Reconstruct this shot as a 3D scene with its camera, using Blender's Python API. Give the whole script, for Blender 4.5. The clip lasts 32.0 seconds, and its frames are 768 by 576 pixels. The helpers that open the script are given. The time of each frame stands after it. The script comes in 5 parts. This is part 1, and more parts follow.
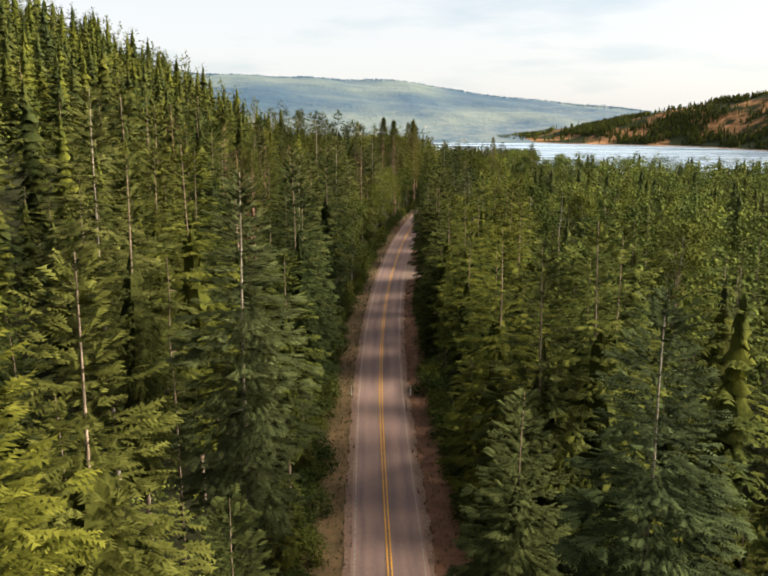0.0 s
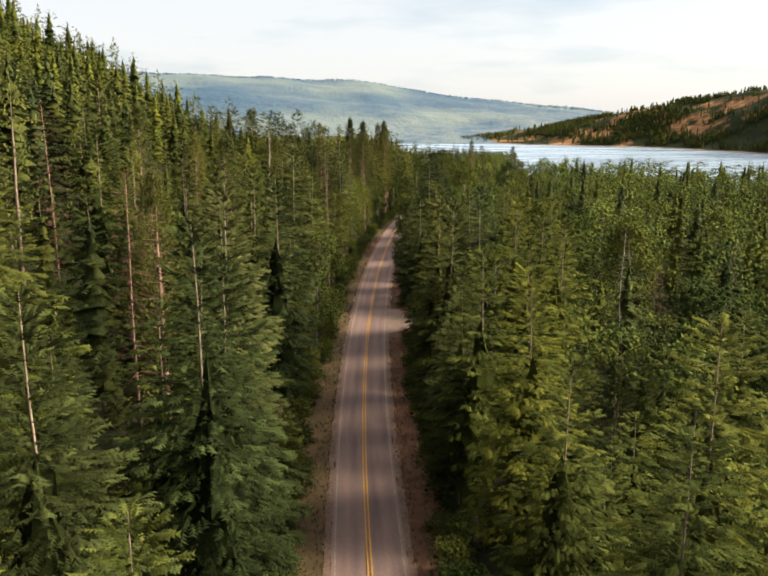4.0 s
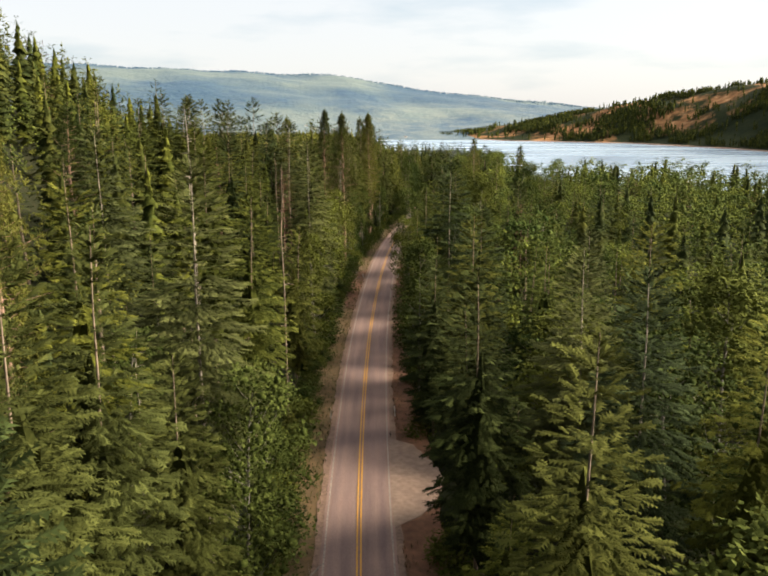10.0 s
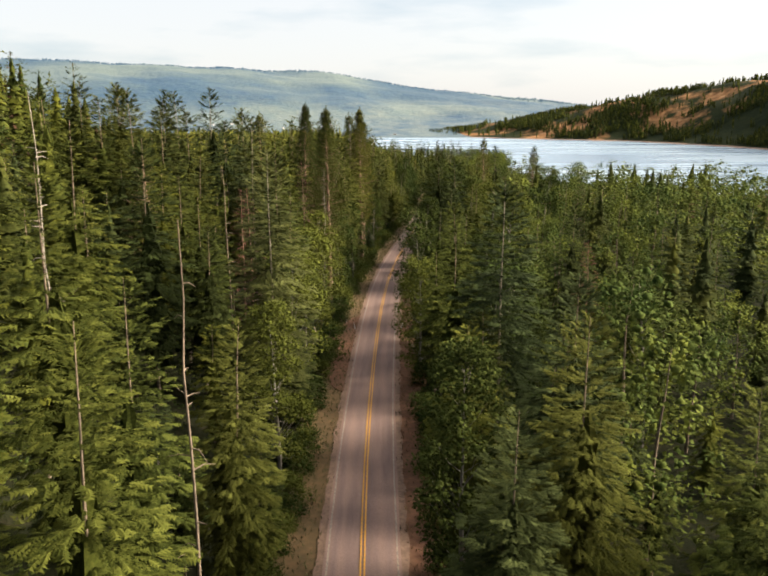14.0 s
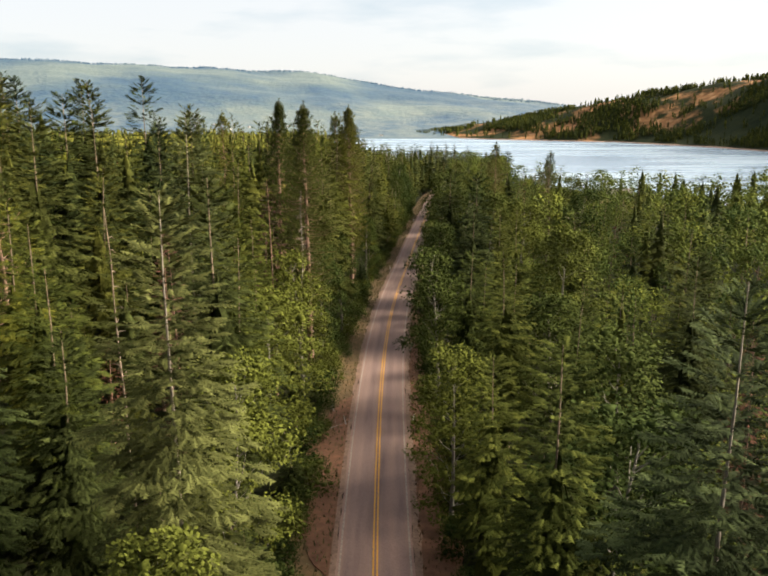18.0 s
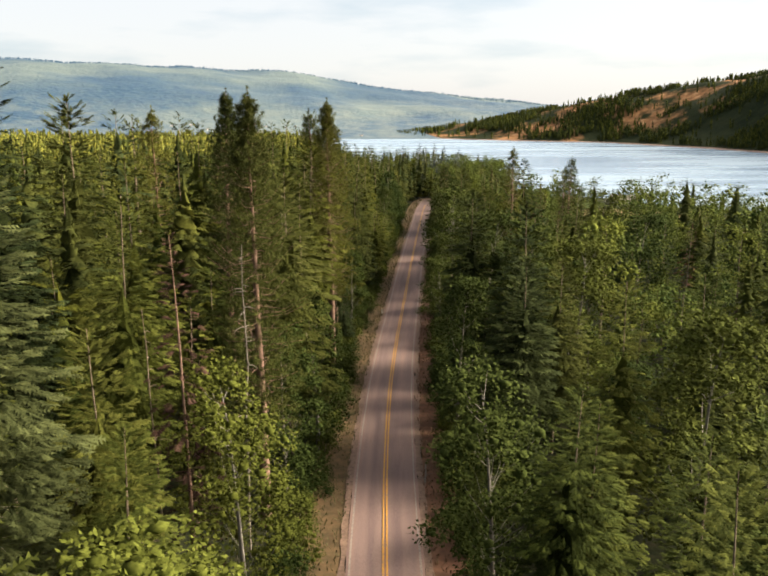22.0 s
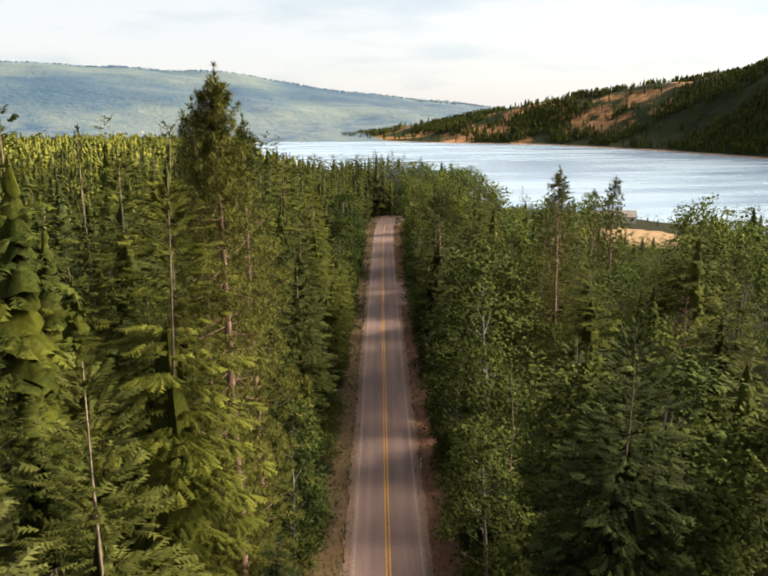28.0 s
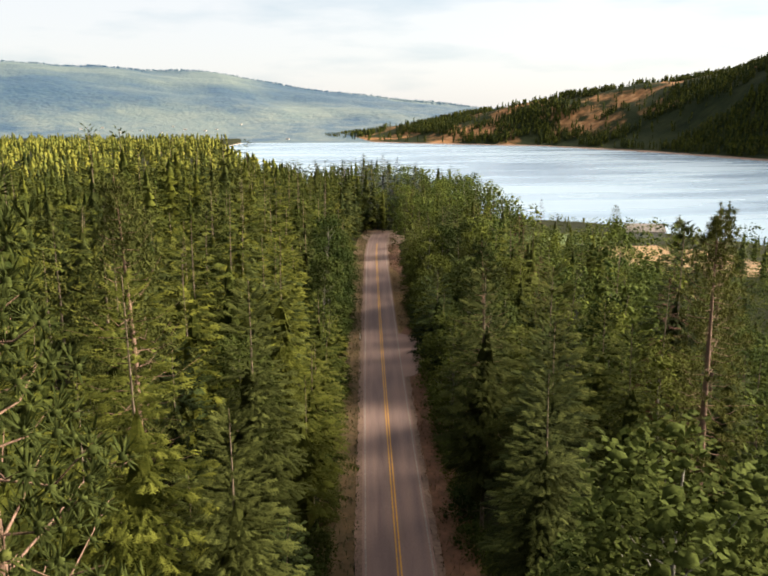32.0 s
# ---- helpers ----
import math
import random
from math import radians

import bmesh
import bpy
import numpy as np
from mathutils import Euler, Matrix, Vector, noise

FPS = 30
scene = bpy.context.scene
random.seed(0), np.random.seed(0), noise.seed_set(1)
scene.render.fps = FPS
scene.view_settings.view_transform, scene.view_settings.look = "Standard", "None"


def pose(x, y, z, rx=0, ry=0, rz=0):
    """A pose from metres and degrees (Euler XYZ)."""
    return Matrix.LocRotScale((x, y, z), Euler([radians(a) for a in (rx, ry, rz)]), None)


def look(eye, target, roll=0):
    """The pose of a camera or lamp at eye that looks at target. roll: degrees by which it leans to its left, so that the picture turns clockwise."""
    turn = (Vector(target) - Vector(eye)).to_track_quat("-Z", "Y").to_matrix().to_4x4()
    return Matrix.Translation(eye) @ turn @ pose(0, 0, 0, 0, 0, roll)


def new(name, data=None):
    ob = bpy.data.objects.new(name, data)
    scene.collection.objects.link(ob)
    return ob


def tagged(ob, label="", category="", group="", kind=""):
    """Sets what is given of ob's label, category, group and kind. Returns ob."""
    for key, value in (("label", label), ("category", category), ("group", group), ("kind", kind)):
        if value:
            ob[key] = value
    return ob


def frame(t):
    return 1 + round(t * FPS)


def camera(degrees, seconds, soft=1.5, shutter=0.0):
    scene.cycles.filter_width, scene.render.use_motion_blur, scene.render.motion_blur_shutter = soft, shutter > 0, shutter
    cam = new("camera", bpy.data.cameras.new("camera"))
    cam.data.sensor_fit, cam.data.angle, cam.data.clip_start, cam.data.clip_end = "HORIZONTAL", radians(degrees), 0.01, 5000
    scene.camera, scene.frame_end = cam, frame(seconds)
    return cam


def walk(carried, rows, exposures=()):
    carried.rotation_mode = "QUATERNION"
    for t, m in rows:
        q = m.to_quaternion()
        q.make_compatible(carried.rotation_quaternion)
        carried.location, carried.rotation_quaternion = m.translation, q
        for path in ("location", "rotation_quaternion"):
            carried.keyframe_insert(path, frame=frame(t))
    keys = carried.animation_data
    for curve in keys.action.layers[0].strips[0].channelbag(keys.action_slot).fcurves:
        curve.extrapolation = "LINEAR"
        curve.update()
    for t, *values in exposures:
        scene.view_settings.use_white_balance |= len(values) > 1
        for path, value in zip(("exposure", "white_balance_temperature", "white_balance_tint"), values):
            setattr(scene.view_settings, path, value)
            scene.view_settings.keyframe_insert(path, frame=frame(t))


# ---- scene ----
cam = camera(53.0, 32.0, soft=2.0, shutter=0.0)
PATH = [
    (0, -4.42, -2.14, 38.21, 77.98, -0.02),
    (0.5, -4.79, 3.79, 38.27, 77.99, -0.53),
    (1, -5.16, 9.82, 38.33, 77.99, -1.00),
    (1.5, -5.52, 15.94, 38.38, 77.99, -1.41),
    (2, -5.85, 22.10, 38.43, 78.00, -1.76),
    (2.5, -6.14, 28.27, 38.48, 78.01, -2.07),
    (3, -6.38, 34.41, 38.52, 78.02, -2.35),
    (3.5, -6.55, 40.53, 38.55, 78.03, -2.61),
    (4, -6.67, 46.65, 38.57, 78.03, -2.85),
    (4.5, -6.74, 52.73, 38.57, 78.03, -3.07),
    (5, -6.76, 58.75, 38.56, 78.03, -3.25),
    (5.5, -6.75, 64.68, 38.53, 78.01, -3.38),
    (6, -6.72, 70.58, 38.49, 77.98, -3.49),
    (6.5, -6.67, 76.52, 38.43, 77.94, -3.59),
    (7, -6.60, 82.57, 38.36, 77.90, -3.72),
    (7.5, -6.51, 88.73, 38.29, 77.87, -3.86),
    (8, -6.38, 94.93, 38.23, 77.83, -4.00),
    (8.5, -6.23, 101.16, 38.17, 77.80, -4.15),
    (9, -6.07, 107.39, 38.12, 77.77, -4.30),
    (9.5, -5.92, 113.62, 38.09, 77.75, -4.45),
    (10, -5.76, 119.83, 38.07, 77.72, -4.59),
    (10.5, -5.58, 126.06, 38.06, 77.69, -4.73),
    (11, -5.35, 132.30, 38.06, 77.66, -4.85),
    (11.5, -5.08, 138.58, 38.06, 77.62, -4.95),
    (12, -4.79, 144.89, 38.07, 77.59, -5.05),
    (12.5, -4.49, 151.20, 38.09, 77.57, -5.15),
    (13, -4.20, 157.51, 38.10, 77.54, -5.26),
    (13.5, -3.89, 163.77, 38.11, 77.53, -5.35),
    (14, -3.59, 169.91, 38.12, 77.52, -5.45),
    (14.5, -3.33, 175.82, 38.13, 77.52, -5.55),
    (15, -3.09, 181.45, 38.13, 77.52, -5.66),
    (15.5, -2.88, 186.87, 38.13, 77.52, -5.79),
    (16, -2.67, 192.22, 38.12, 77.53, -5.92),
    (16.5, -2.43, 197.68, 38.11, 77.54, -6.07),
    (17, -2.15, 203.35, 38.09, 77.55, -6.21),
    (17.5, -1.81, 209.20, 38.07, 77.56, -6.35),
    (18, -1.43, 215.16, 38.04, 77.57, -6.49),
    (18.5, -1.03, 221.15, 38.01, 77.57, -6.63),
    (19, -0.61, 227.12, 37.99, 77.58, -6.76),
    (19.5, -0.19, 233.07, 37.97, 77.57, -6.90),
    (20, 0.23, 239.04, 37.95, 77.57, -7.06),
    (20.5, 0.66, 245.04, 37.93, 77.56, -7.24),
    (21, 1.10, 251.09, 37.92, 77.56, -7.45),
    (21.5, 1.56, 257.16, 37.91, 77.56, -7.70),
    (22, 2.03, 263.25, 37.90, 77.57, -7.98),
    (22.5, 2.52, 269.36, 37.90, 77.59, -8.29),
    (23, 3.06, 275.50, 37.89, 77.61, -8.62),
    (23.5, 3.64, 281.67, 37.88, 77.64, -8.95),
    (24, 4.24, 287.87, 37.87, 77.66, -9.30),
    (24.5, 4.84, 294.10, 37.86, 77.68, -9.66),
    (25, 5.46, 300.35, 37.85, 77.69, -10.02),
    (25.5, 6.10, 306.59, 37.84, 77.70, -10.38),
    (26, 6.78, 312.82, 37.83, 77.71, -10.74),
    (26.5, 7.51, 319.03, 37.82, 77.72, -11.10),
    (27, 8.28, 325.24, 37.82, 77.72, -11.46),
    (27.5, 9.12, 331.47, 37.81, 77.72, -11.80),
    (28, 10.01, 337.73, 37.80, 77.72, -12.11),
    (28.5, 10.94, 344.02, 37.79, 77.72, -12.36),
    (29, 11.91, 350.34, 37.78, 77.73, -12.55),
    (29.5, 12.88, 356.64, 37.77, 77.73, -12.70),
    (30, 13.84, 362.89, 37.76, 77.73, -12.83),
    (30.5, 14.80, 369.08, 37.76, 77.73, -12.96),
    (31, 15.78, 375.21, 37.76, 77.74, -13.09),
    (31.5, 16.82, 381.31, 37.76, 77.74, -13.20),
    (32, 17.91, 387.40, 37.76, 77.75, -13.28),
]
walk(cam, [(t, pose(x, y, z, rx, 0, rz)) for t, x, y, z, rx, rz in PATH])

# ---- world, sun, exposure ----
WORLD = bpy.data.worlds.new("sky")
scene.world = WORLD
WORLD.use_nodes = True
SUN_EL, SUN_AZ = 26.0, 88.0   # degrees; azimuth clockwise from +y


def build_world():
    nt = WORLD.node_tree
    nt.nodes.clear()
    out = nt.nodes.new("ShaderNodeOutputWorld")
    sky = nt.nodes.new("ShaderNodeTexSky")
    sky.sky_type, sky.sun_disc = "NISHITA", False
    sky.sun_elevation, sky.sun_rotation = radians(SUN_EL), radians(SUN_AZ)
    sky.air_density, sky.dust_density = 1.0, 2.0
    b1 = nt.nodes.new("ShaderNodeBackground")
    b1.inputs[1].default_value = 0.12
    nt.links.new(sky.outputs[0], b1.inputs[0])
    # overcast deck: soft streaked clouds, brighter and darker
    tc = nt.nodes.new("ShaderNodeTexCoord")
    mp = nt.nodes.new("ShaderNodeMapping")
    mp.inputs["Scale"].default_value = (2.2, 2.2, 11.0)
    nz = nt.nodes.new("ShaderNodeTexNoise")
    nz.inputs["Scale"].default_value, nz.inputs["Detail"].default_value = 1.6, 6.0
    rp = nt.nodes.new("ShaderNodeValToRGB")
    rp.color_ramp.elements[0].position, rp.color_ramp.elements[0].color = 0.36, (0.70, 0.78, 0.84, 1)
    rp.color_ramp.elements[1].position, rp.color_ramp.elements[1].color = 0.52, (1.0, 0.985, 0.98, 1)
    b2 = nt.nodes.new("ShaderNodeBackground")
    b2.inputs[1].default_value = CLOUD
    mix = nt.nodes.new("ShaderNodeMixShader")
    mix.inputs[0].default_value = 0.9
    L = nt.links.new
    L(tc.outputs["Generated"], mp.inputs[0]); L(mp.outputs[0], nz.inputs[0]); L(nz.outputs[0], rp.inputs[0])
    L(rp.outputs[0], b2.inputs[0]); L(b1.outputs[0], mix.inputs[1]); L(b2.outputs[0], mix.inputs[2])
    L(mix.outputs[0], out.inputs[0])


CLOUD = 0.165
build_world()
sun = new("sun", bpy.data.lights.new("sun", "SUN"))
sun.data.energy, sun.data.angle, sun.data.color = 5.8, radians(40), (1.0, 0.89, 0.72)
_a, _e = radians(SUN_AZ), radians(SUN_EL)
sun.matrix_world = look((0, 0, 200), (-math.sin(_a) * math.cos(_e), -math.cos(_a) * math.cos(_e), 200 - math.sin(_e)))
scene.view_settings.exposure = 2.36


# ---- materials ----
def node_mat(name, rough=0.8):
    m = bpy.data.materials.new(name)
    m.use_nodes = True
    nt = m.node_tree
    b = nt.nodes["Principled BSDF"]
    b.inputs["Roughness"].default_value = rough
    b.inputs["Specular IOR Level"].default_value = 0.25
    return m, nt, b


def noise_node(nt, scale, detail=3.0, vec=None, rough=0.55):
    n = nt.nodes.new("ShaderNodeTexNoise")
    n.inputs["Scale"].default_value, n.inputs["Detail"].default_value = scale, detail
    n.inputs["Roughness"].default_value = rough
    if vec is None:
        vec = nt.nodes.new("ShaderNodeNewGeometry").outputs["Position"]
    nt.links.new(vec, n.inputs["Vector"])
    return n.outputs[0]


def ramp(nt, fac, stops):
    r = nt.nodes.new("ShaderNodeValToRGB")
    e = r.color_ramp.elements
    while len(e) < len(stops):
        e.new(0.5)
    for k, (p, c) in zip(e, stops):
        k.position, k.color = p, (*c, 1)
    nt.links.new(fac, r.inputs[0])
    return r.outputs[0]


def blend(nt, fac, a, b, kind="MIX"):
    n = nt.nodes.new("ShaderNodeMix")
    n.data_type, n.blend_type = "RGBA", kind
    for sock, val in ((n.inputs[0], fac), (n.inputs[6], a), (n.inputs[7], b)):
        if isinstance(val, (int, float)):
            sock.default_value = val
        elif isinstance(val, tuple):
            sock.default_value = (*val, 1)
        else:
            nt.links.new(val, sock)
    return n.outputs[2]


def bump(nt, b, height, strength=0.4, dist=0.05):
    n = nt.nodes.new("ShaderNodeBump")
    n.inputs["Strength"].default_value, n.inputs["Distance"].default_value = strength, dist
    nt.links.new(height, n.inputs["Height"])
    nt.links.new(n.outputs[0], b.inputs["Normal"])


def scaled_position(nt, sx, sy, sz):
    g = nt.nodes.new("ShaderNodeNewGeometry")
    mp = nt.nodes.new("ShaderNodeMapping")
    mp.inputs["Scale"].default_value = (sx, sy, sz)
    nt.links.new(g.outputs["Position"], mp.inputs[0])
    return mp.outputs[0]


def calc(nt, op, a, b=0.0):
    n = nt.nodes.new("ShaderNodeMath")
    n.operation = op
    for sock, val in ((n.inputs[0], a), (n.inputs[1], b)):
        if isinstance(val, (int, float)):
            sock.default_value = val
        else:
            nt.links.new(val, sock)
    return n.outputs[0]


def foliage(name, dark, light, tint, glow=0.06, single=True, clump=5.5):
    """Leaves or needles: colour by tree, by stretch of wood, by clump and by spray; some light passes through."""
    m, nt, b = node_mat(name, 0.9)
    b.inputs["Specular IOR Level"].default_value = 0.02
    g = nt.nodes.new("ShaderNodeNewGeometry")
    tuft = noise_node(nt, clump, 2.0, None, 0.6)
    fac = calc(nt, "ADD", calc(nt, "MULTIPLY", g.outputs["Random Per Island"], 0.25), calc(nt, "MULTIPLY", ramp(nt, tuft, [(0.30, (0, 0, 0)), (0.70, (1, 1, 1))]), 0.75))
    c = ramp(nt, fac, [(0.0, dark), (0.55, tuple((p + q) / 2 for p, q in zip(dark, light))), (1.0, light)])
    if single:
        f = nt.nodes.new("ShaderNodeObjectInfo").outputs["Random"]
    else:
        f = noise_node(nt, 0.16, 1.0)
    f = ramp(nt, f, [(0.3 if not single else 0.0, (0, 0, 0)), (0.7 if not single else 1.0, (1, 1, 1))])
    c = blend(nt, calc(nt, "MULTIPLY", f, 0.5), c, tint)
    c = blend(nt, 1.0, c, ramp(nt, f, [(0.0, (0.50, 0.60, 0.62)), (0.5, (0.92, 0.94, 0.92)), (1.0, (1.50, 1.40, 1.10))]), "MULTIPLY")
    nt.links.new(c, b.inputs["Base Color"])
    tr = nt.nodes.new("ShaderNodeBsdfTranslucent")
    nt.links.new(c, tr.inputs[0])
    mx = nt.nodes.new("ShaderNodeMixShader")
    mx.inputs[0].default_value = glow
    nt.links.new(b.outputs[0], mx.inputs[1])
    nt.links.new(tr.outputs[0], mx.inputs[2])
    nt.links.new(mx.outputs[0], nt.nodes["Material Output"].inputs[0])
    return m


def bark(name, a, b_, streak=14.0):
    m, nt, b = node_mat(name, 0.9)
    b.inputs["Specular IOR Level"].default_value = 0.12
    v = scaled_position(nt, 6, 6, 0.9)
    n = noise_node(nt, 2.0, 5.0, v)
    c = ramp(nt, n, [(0.3, a), (0.7, b_)])
    c = blend(nt, 0.5, c, ramp(nt, noise_node(nt, 0.35, 2.0), [(0.35, (0.6, 0.6, 0.6)), (0.65, (1.25, 1.2, 1.15))]), "MULTIPLY")
    nt.links.new(c, b.inputs["Base Color"])
    bump(nt, b, n, 0.6, 0.04)
    return m


FOL = {
    "fir": ((0.011, 0.016, 0.005), (0.082, 0.096, 0.024), (0.057, 0.065, 0.011)),
    "spruce": ((0.011, 0.018, 0.006), (0.075, 0.094, 0.029), (0.048, 0.061, 0.016)),
    "larch": ((0.015, 0.024, 0.005), (0.108, 0.120, 0.021), (0.070, 0.082, 0.011)),
    "pine": ((0.030, 0.040, 0.010), (0.155, 0.170, 0.036), (0.108, 0.116, 0.024)),
    "birch": ((0.018, 0.034, 0.006), (0.128, 0.158, 0.033), (0.088, 0.104, 0.018)),
    "old": ((0.018, 0.026, 0.009), (0.104, 0.120, 0.037), (0.082, 0.092, 0.027)),
    "silver": ((0.041, 0.052, 0.048), (0.128, 0.151, 0.146), (0.079, 0.098, 0.092)),
    "dead": ((0.032, 0.017, 0.010), (0.144, 0.072, 0.043), (0.091, 0.052, 0.032)),
    # larch with a patch of sunlight put in as brighter yellow-green
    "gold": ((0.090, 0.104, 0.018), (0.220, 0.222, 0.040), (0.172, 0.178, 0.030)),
}
DEEP = 0.48
FOL = {k: tuple(tuple(q * g * DEEP for q, g in zip(c, (1.05, 1.0, 1.18))) for c in v) for k, v in FOL.items()}
M_THING = {k: foliage("foliage_" + k, *v) for k, v in FOL.items()}
# young shoots, lightened further to stand in for lit bough ends
M_TIP = {k: foliage("lit_shoots_" + k, v[1], tuple(q * 1.5 for q in v[1]), v[2], glow=0.12) for k, v in FOL.items()}
# same foliage lightened off the road: sunlight and haze put into the colour
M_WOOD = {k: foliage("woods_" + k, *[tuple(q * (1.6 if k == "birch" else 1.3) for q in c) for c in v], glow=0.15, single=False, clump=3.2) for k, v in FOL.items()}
M_BARK = bark("bark_grey_brown", (0.055, 0.042, 0.030), (0.20, 0.15, 0.11))
M_BARK_RED = bark("bark_red_pine", (0.085, 0.052, 0.036), (0.21, 0.13, 0.095))
M_BARK_PALE = bark("bark_pale_dead", (0.09, 0.075, 0.06), (0.27, 0.23, 0.19))
M_BARK_BIRCH = bark("bark_birch", (0.075, 0.066, 0.055), (0.21, 0.19, 0.165))


def make_asphalt():
    m, nt, b = node_mat("asphalt", 0.85)
    uv = nt.nodes.new("ShaderNodeUVMap").outputs[0]
    sep = nt.nodes.new("ShaderNodeSeparateXYZ")
    nt.links.new(uv, sep.inputs[0])
    across = sep.outputs[0]
    fine = noise_node(nt, 9.0, 4.0)
    c = ramp(nt, fine, [(0.3, (0.180, 0.117, 0.098)), (0.7, (0.255, 0.170, 0.143))])
    # worn wheel tracks, paler lane centres
    tracks = ramp(nt, across, [(0.0, (1.12, 1.06, 1.0)), (0.13, (0.92, 0.92, 0.93)), (0.21, (1.05, 1.04, 1.03)), (0.33, (0.90, 0.90, 0.91)),
                               (0.46, (1.04, 1.03, 1.02)), (0.60, (0.86, 0.86, 0.88)), (0.74, (1.05, 1.04, 1.03)), (0.86, (0.92, 0.92, 0.93)), (1.0, (1.12, 1.06, 1.0))])
    c = blend(nt, 0.9, c, tracks, "MULTIPLY")
    mp = nt.nodes.new("ShaderNodeMapping")
    mp.inputs["Scale"].default_value = (5.0, 0.045, 1)
    nt.links.new(uv, mp.inputs[0])
    c = blend(nt, 0.8, c, ramp(nt, noise_node(nt, 1.0, 3.0, mp.outputs[0]), [(0.34, (0.72, 0.72, 0.75)), (0.5, (1, 1, 1)), (0.68, (1.12, 1.09, 1.06))]), "MULTIPLY")
    nt.links.new(c, b.inputs["Base Color"])
    bump(nt, b, noise_node(nt, 60.0, 2.0), 0.3, 0.01)
    return m


def make_paint(name, col, wear):
    m, nt, b = node_mat(name, 0.7)
    c = blend(nt, ramp(nt, noise_node(nt, 5.0, 5.0), [(wear, (0, 0, 0)), (wear + 0.2, (1, 1, 1))]), (0.16, 0.13, 0.115), col)
    nt.links.new(c, b.inputs["Base Color"])
    return m


def make_plain(name, a, b_, scale=2.0, rough=0.8, detail=4.0, bump_s=0.3, bump_d=0.02):
    m, nt, b = node_mat(name, rough)
    n = noise_node(nt, scale, detail)
    c = ramp(nt, n, [(0.3, a), (0.7, b_)])
    c = blend(nt, 0.45, c, ramp(nt, noise_node(nt, scale * 0.13, 2.0), [(0.35, (0.65, 0.65, 0.65)), (0.65, (1.3, 1.28, 1.25))]), "MULTIPLY")
    nt.links.new(c, b.inputs["Base Color"])
    bump(nt, b, n, bump_s, bump_d)
    return m


def make_ground():
    """Forest floor, rocky grass on steep dry slopes, bluish far woods: by noise and place."""
    m, nt, b = node_mat("forest_floor", 0.95)
    b.inputs["Specular IOR Level"].default_value = 0.03
    # litter colours taken near black, adding to the shade in gaps between trees
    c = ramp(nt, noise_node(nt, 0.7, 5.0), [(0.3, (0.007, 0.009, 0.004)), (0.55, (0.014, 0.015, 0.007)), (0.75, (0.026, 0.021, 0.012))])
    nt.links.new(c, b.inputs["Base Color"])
    bump(nt, b, noise_node(nt, 1.3, 4.0), 0.6, 0.2)
    return m


M_ASPHALT = make_asphalt()
M_YELLOW = make_paint("road_paint_yellow", (0.62, 0.30, 0.035), 0.28)
M_EDGE = make_paint("road_paint_pale", (0.30, 0.235, 0.18), 0.36)
M_GRAVEL = make_plain("gravel_shoulder", (0.125, 0.078, 0.052), (0.23, 0.145, 0.100), 3.0)
M_VERGE = make_plain("dry_verge", (0.095, 0.046, 0.025), (0.17, 0.083, 0.046), 1.2, 0.95, 5.0, 0.6, 0.1)
M_VERGE_GREEN = make_plain("green_verge", (0.075, 0.052, 0.022), (0.145, 0.088, 0.040), 1.2, 0.95, 5.0, 0.6, 0.1)
M_DIRT = make_plain("pale_dirt", (0.17, 0.112, 0.080), (0.26, 0.18, 0.135), 1.5)
M_GROUND = make_ground()
M_MEADOW = make_plain("dry_meadow", (0.10, 0.060, 0.022), (0.19, 0.115, 0.045), 0.5, 0.95)


def make_slope():
    """Dry open slope with rusty grass, rock and dark undergrowth."""
    m, nt, b = node_mat("dry_slope", 0.95)
    b.inputs["Specular IOR Level"].default_value = 0.03
    dry = ramp(nt, noise_node(nt, 0.05, 6.0), [(0.3, (0.10, 0.055, 0.026)), (0.52, (0.23, 0.115, 0.050)), (0.72, (0.36, 0.21, 0.11))])
    green = ramp(nt, noise_node(nt, 0.04, 5.0), [(0.3, (0.008, 0.013, 0.006)), (0.7, (0.022, 0.026, 0.010))])
    g = nt.nodes.new("ShaderNodeNewGeometry")
    sep = nt.nodes.new("ShaderNodeSeparateXYZ")
    nt.links.new(g.outputs["Position"], sep.inputs[0])
    far_ = nt.nodes.new("ShaderNodeMapRange")
    far_.inputs[1].default_value, far_.inputs[2].default_value = 1500, 2300
    far_.inputs[3].default_value, far_.inputs[4].default_value = -0.26, -0.02
    nt.links.new(sep.outputs[1], far_.inputs[0])
    add = nt.nodes.new("ShaderNodeMath")
    nt.links.new(noise_node(nt, 0.0075, 5.0, None, 0.62), add.inputs[0])
    nt.links.new(far_.outputs[0], add.inputs[1])
    c = blend(nt, ramp(nt, add.outputs[0], [(0.46, (0, 0, 0)), (0.56, (1, 1, 1))]), green, dry)
    nt.links.new(c, b.inputs["Base Color"])
    bump(nt, b, noise_node(nt, 0.08, 5.0), 0.6, 3.0)
    return m


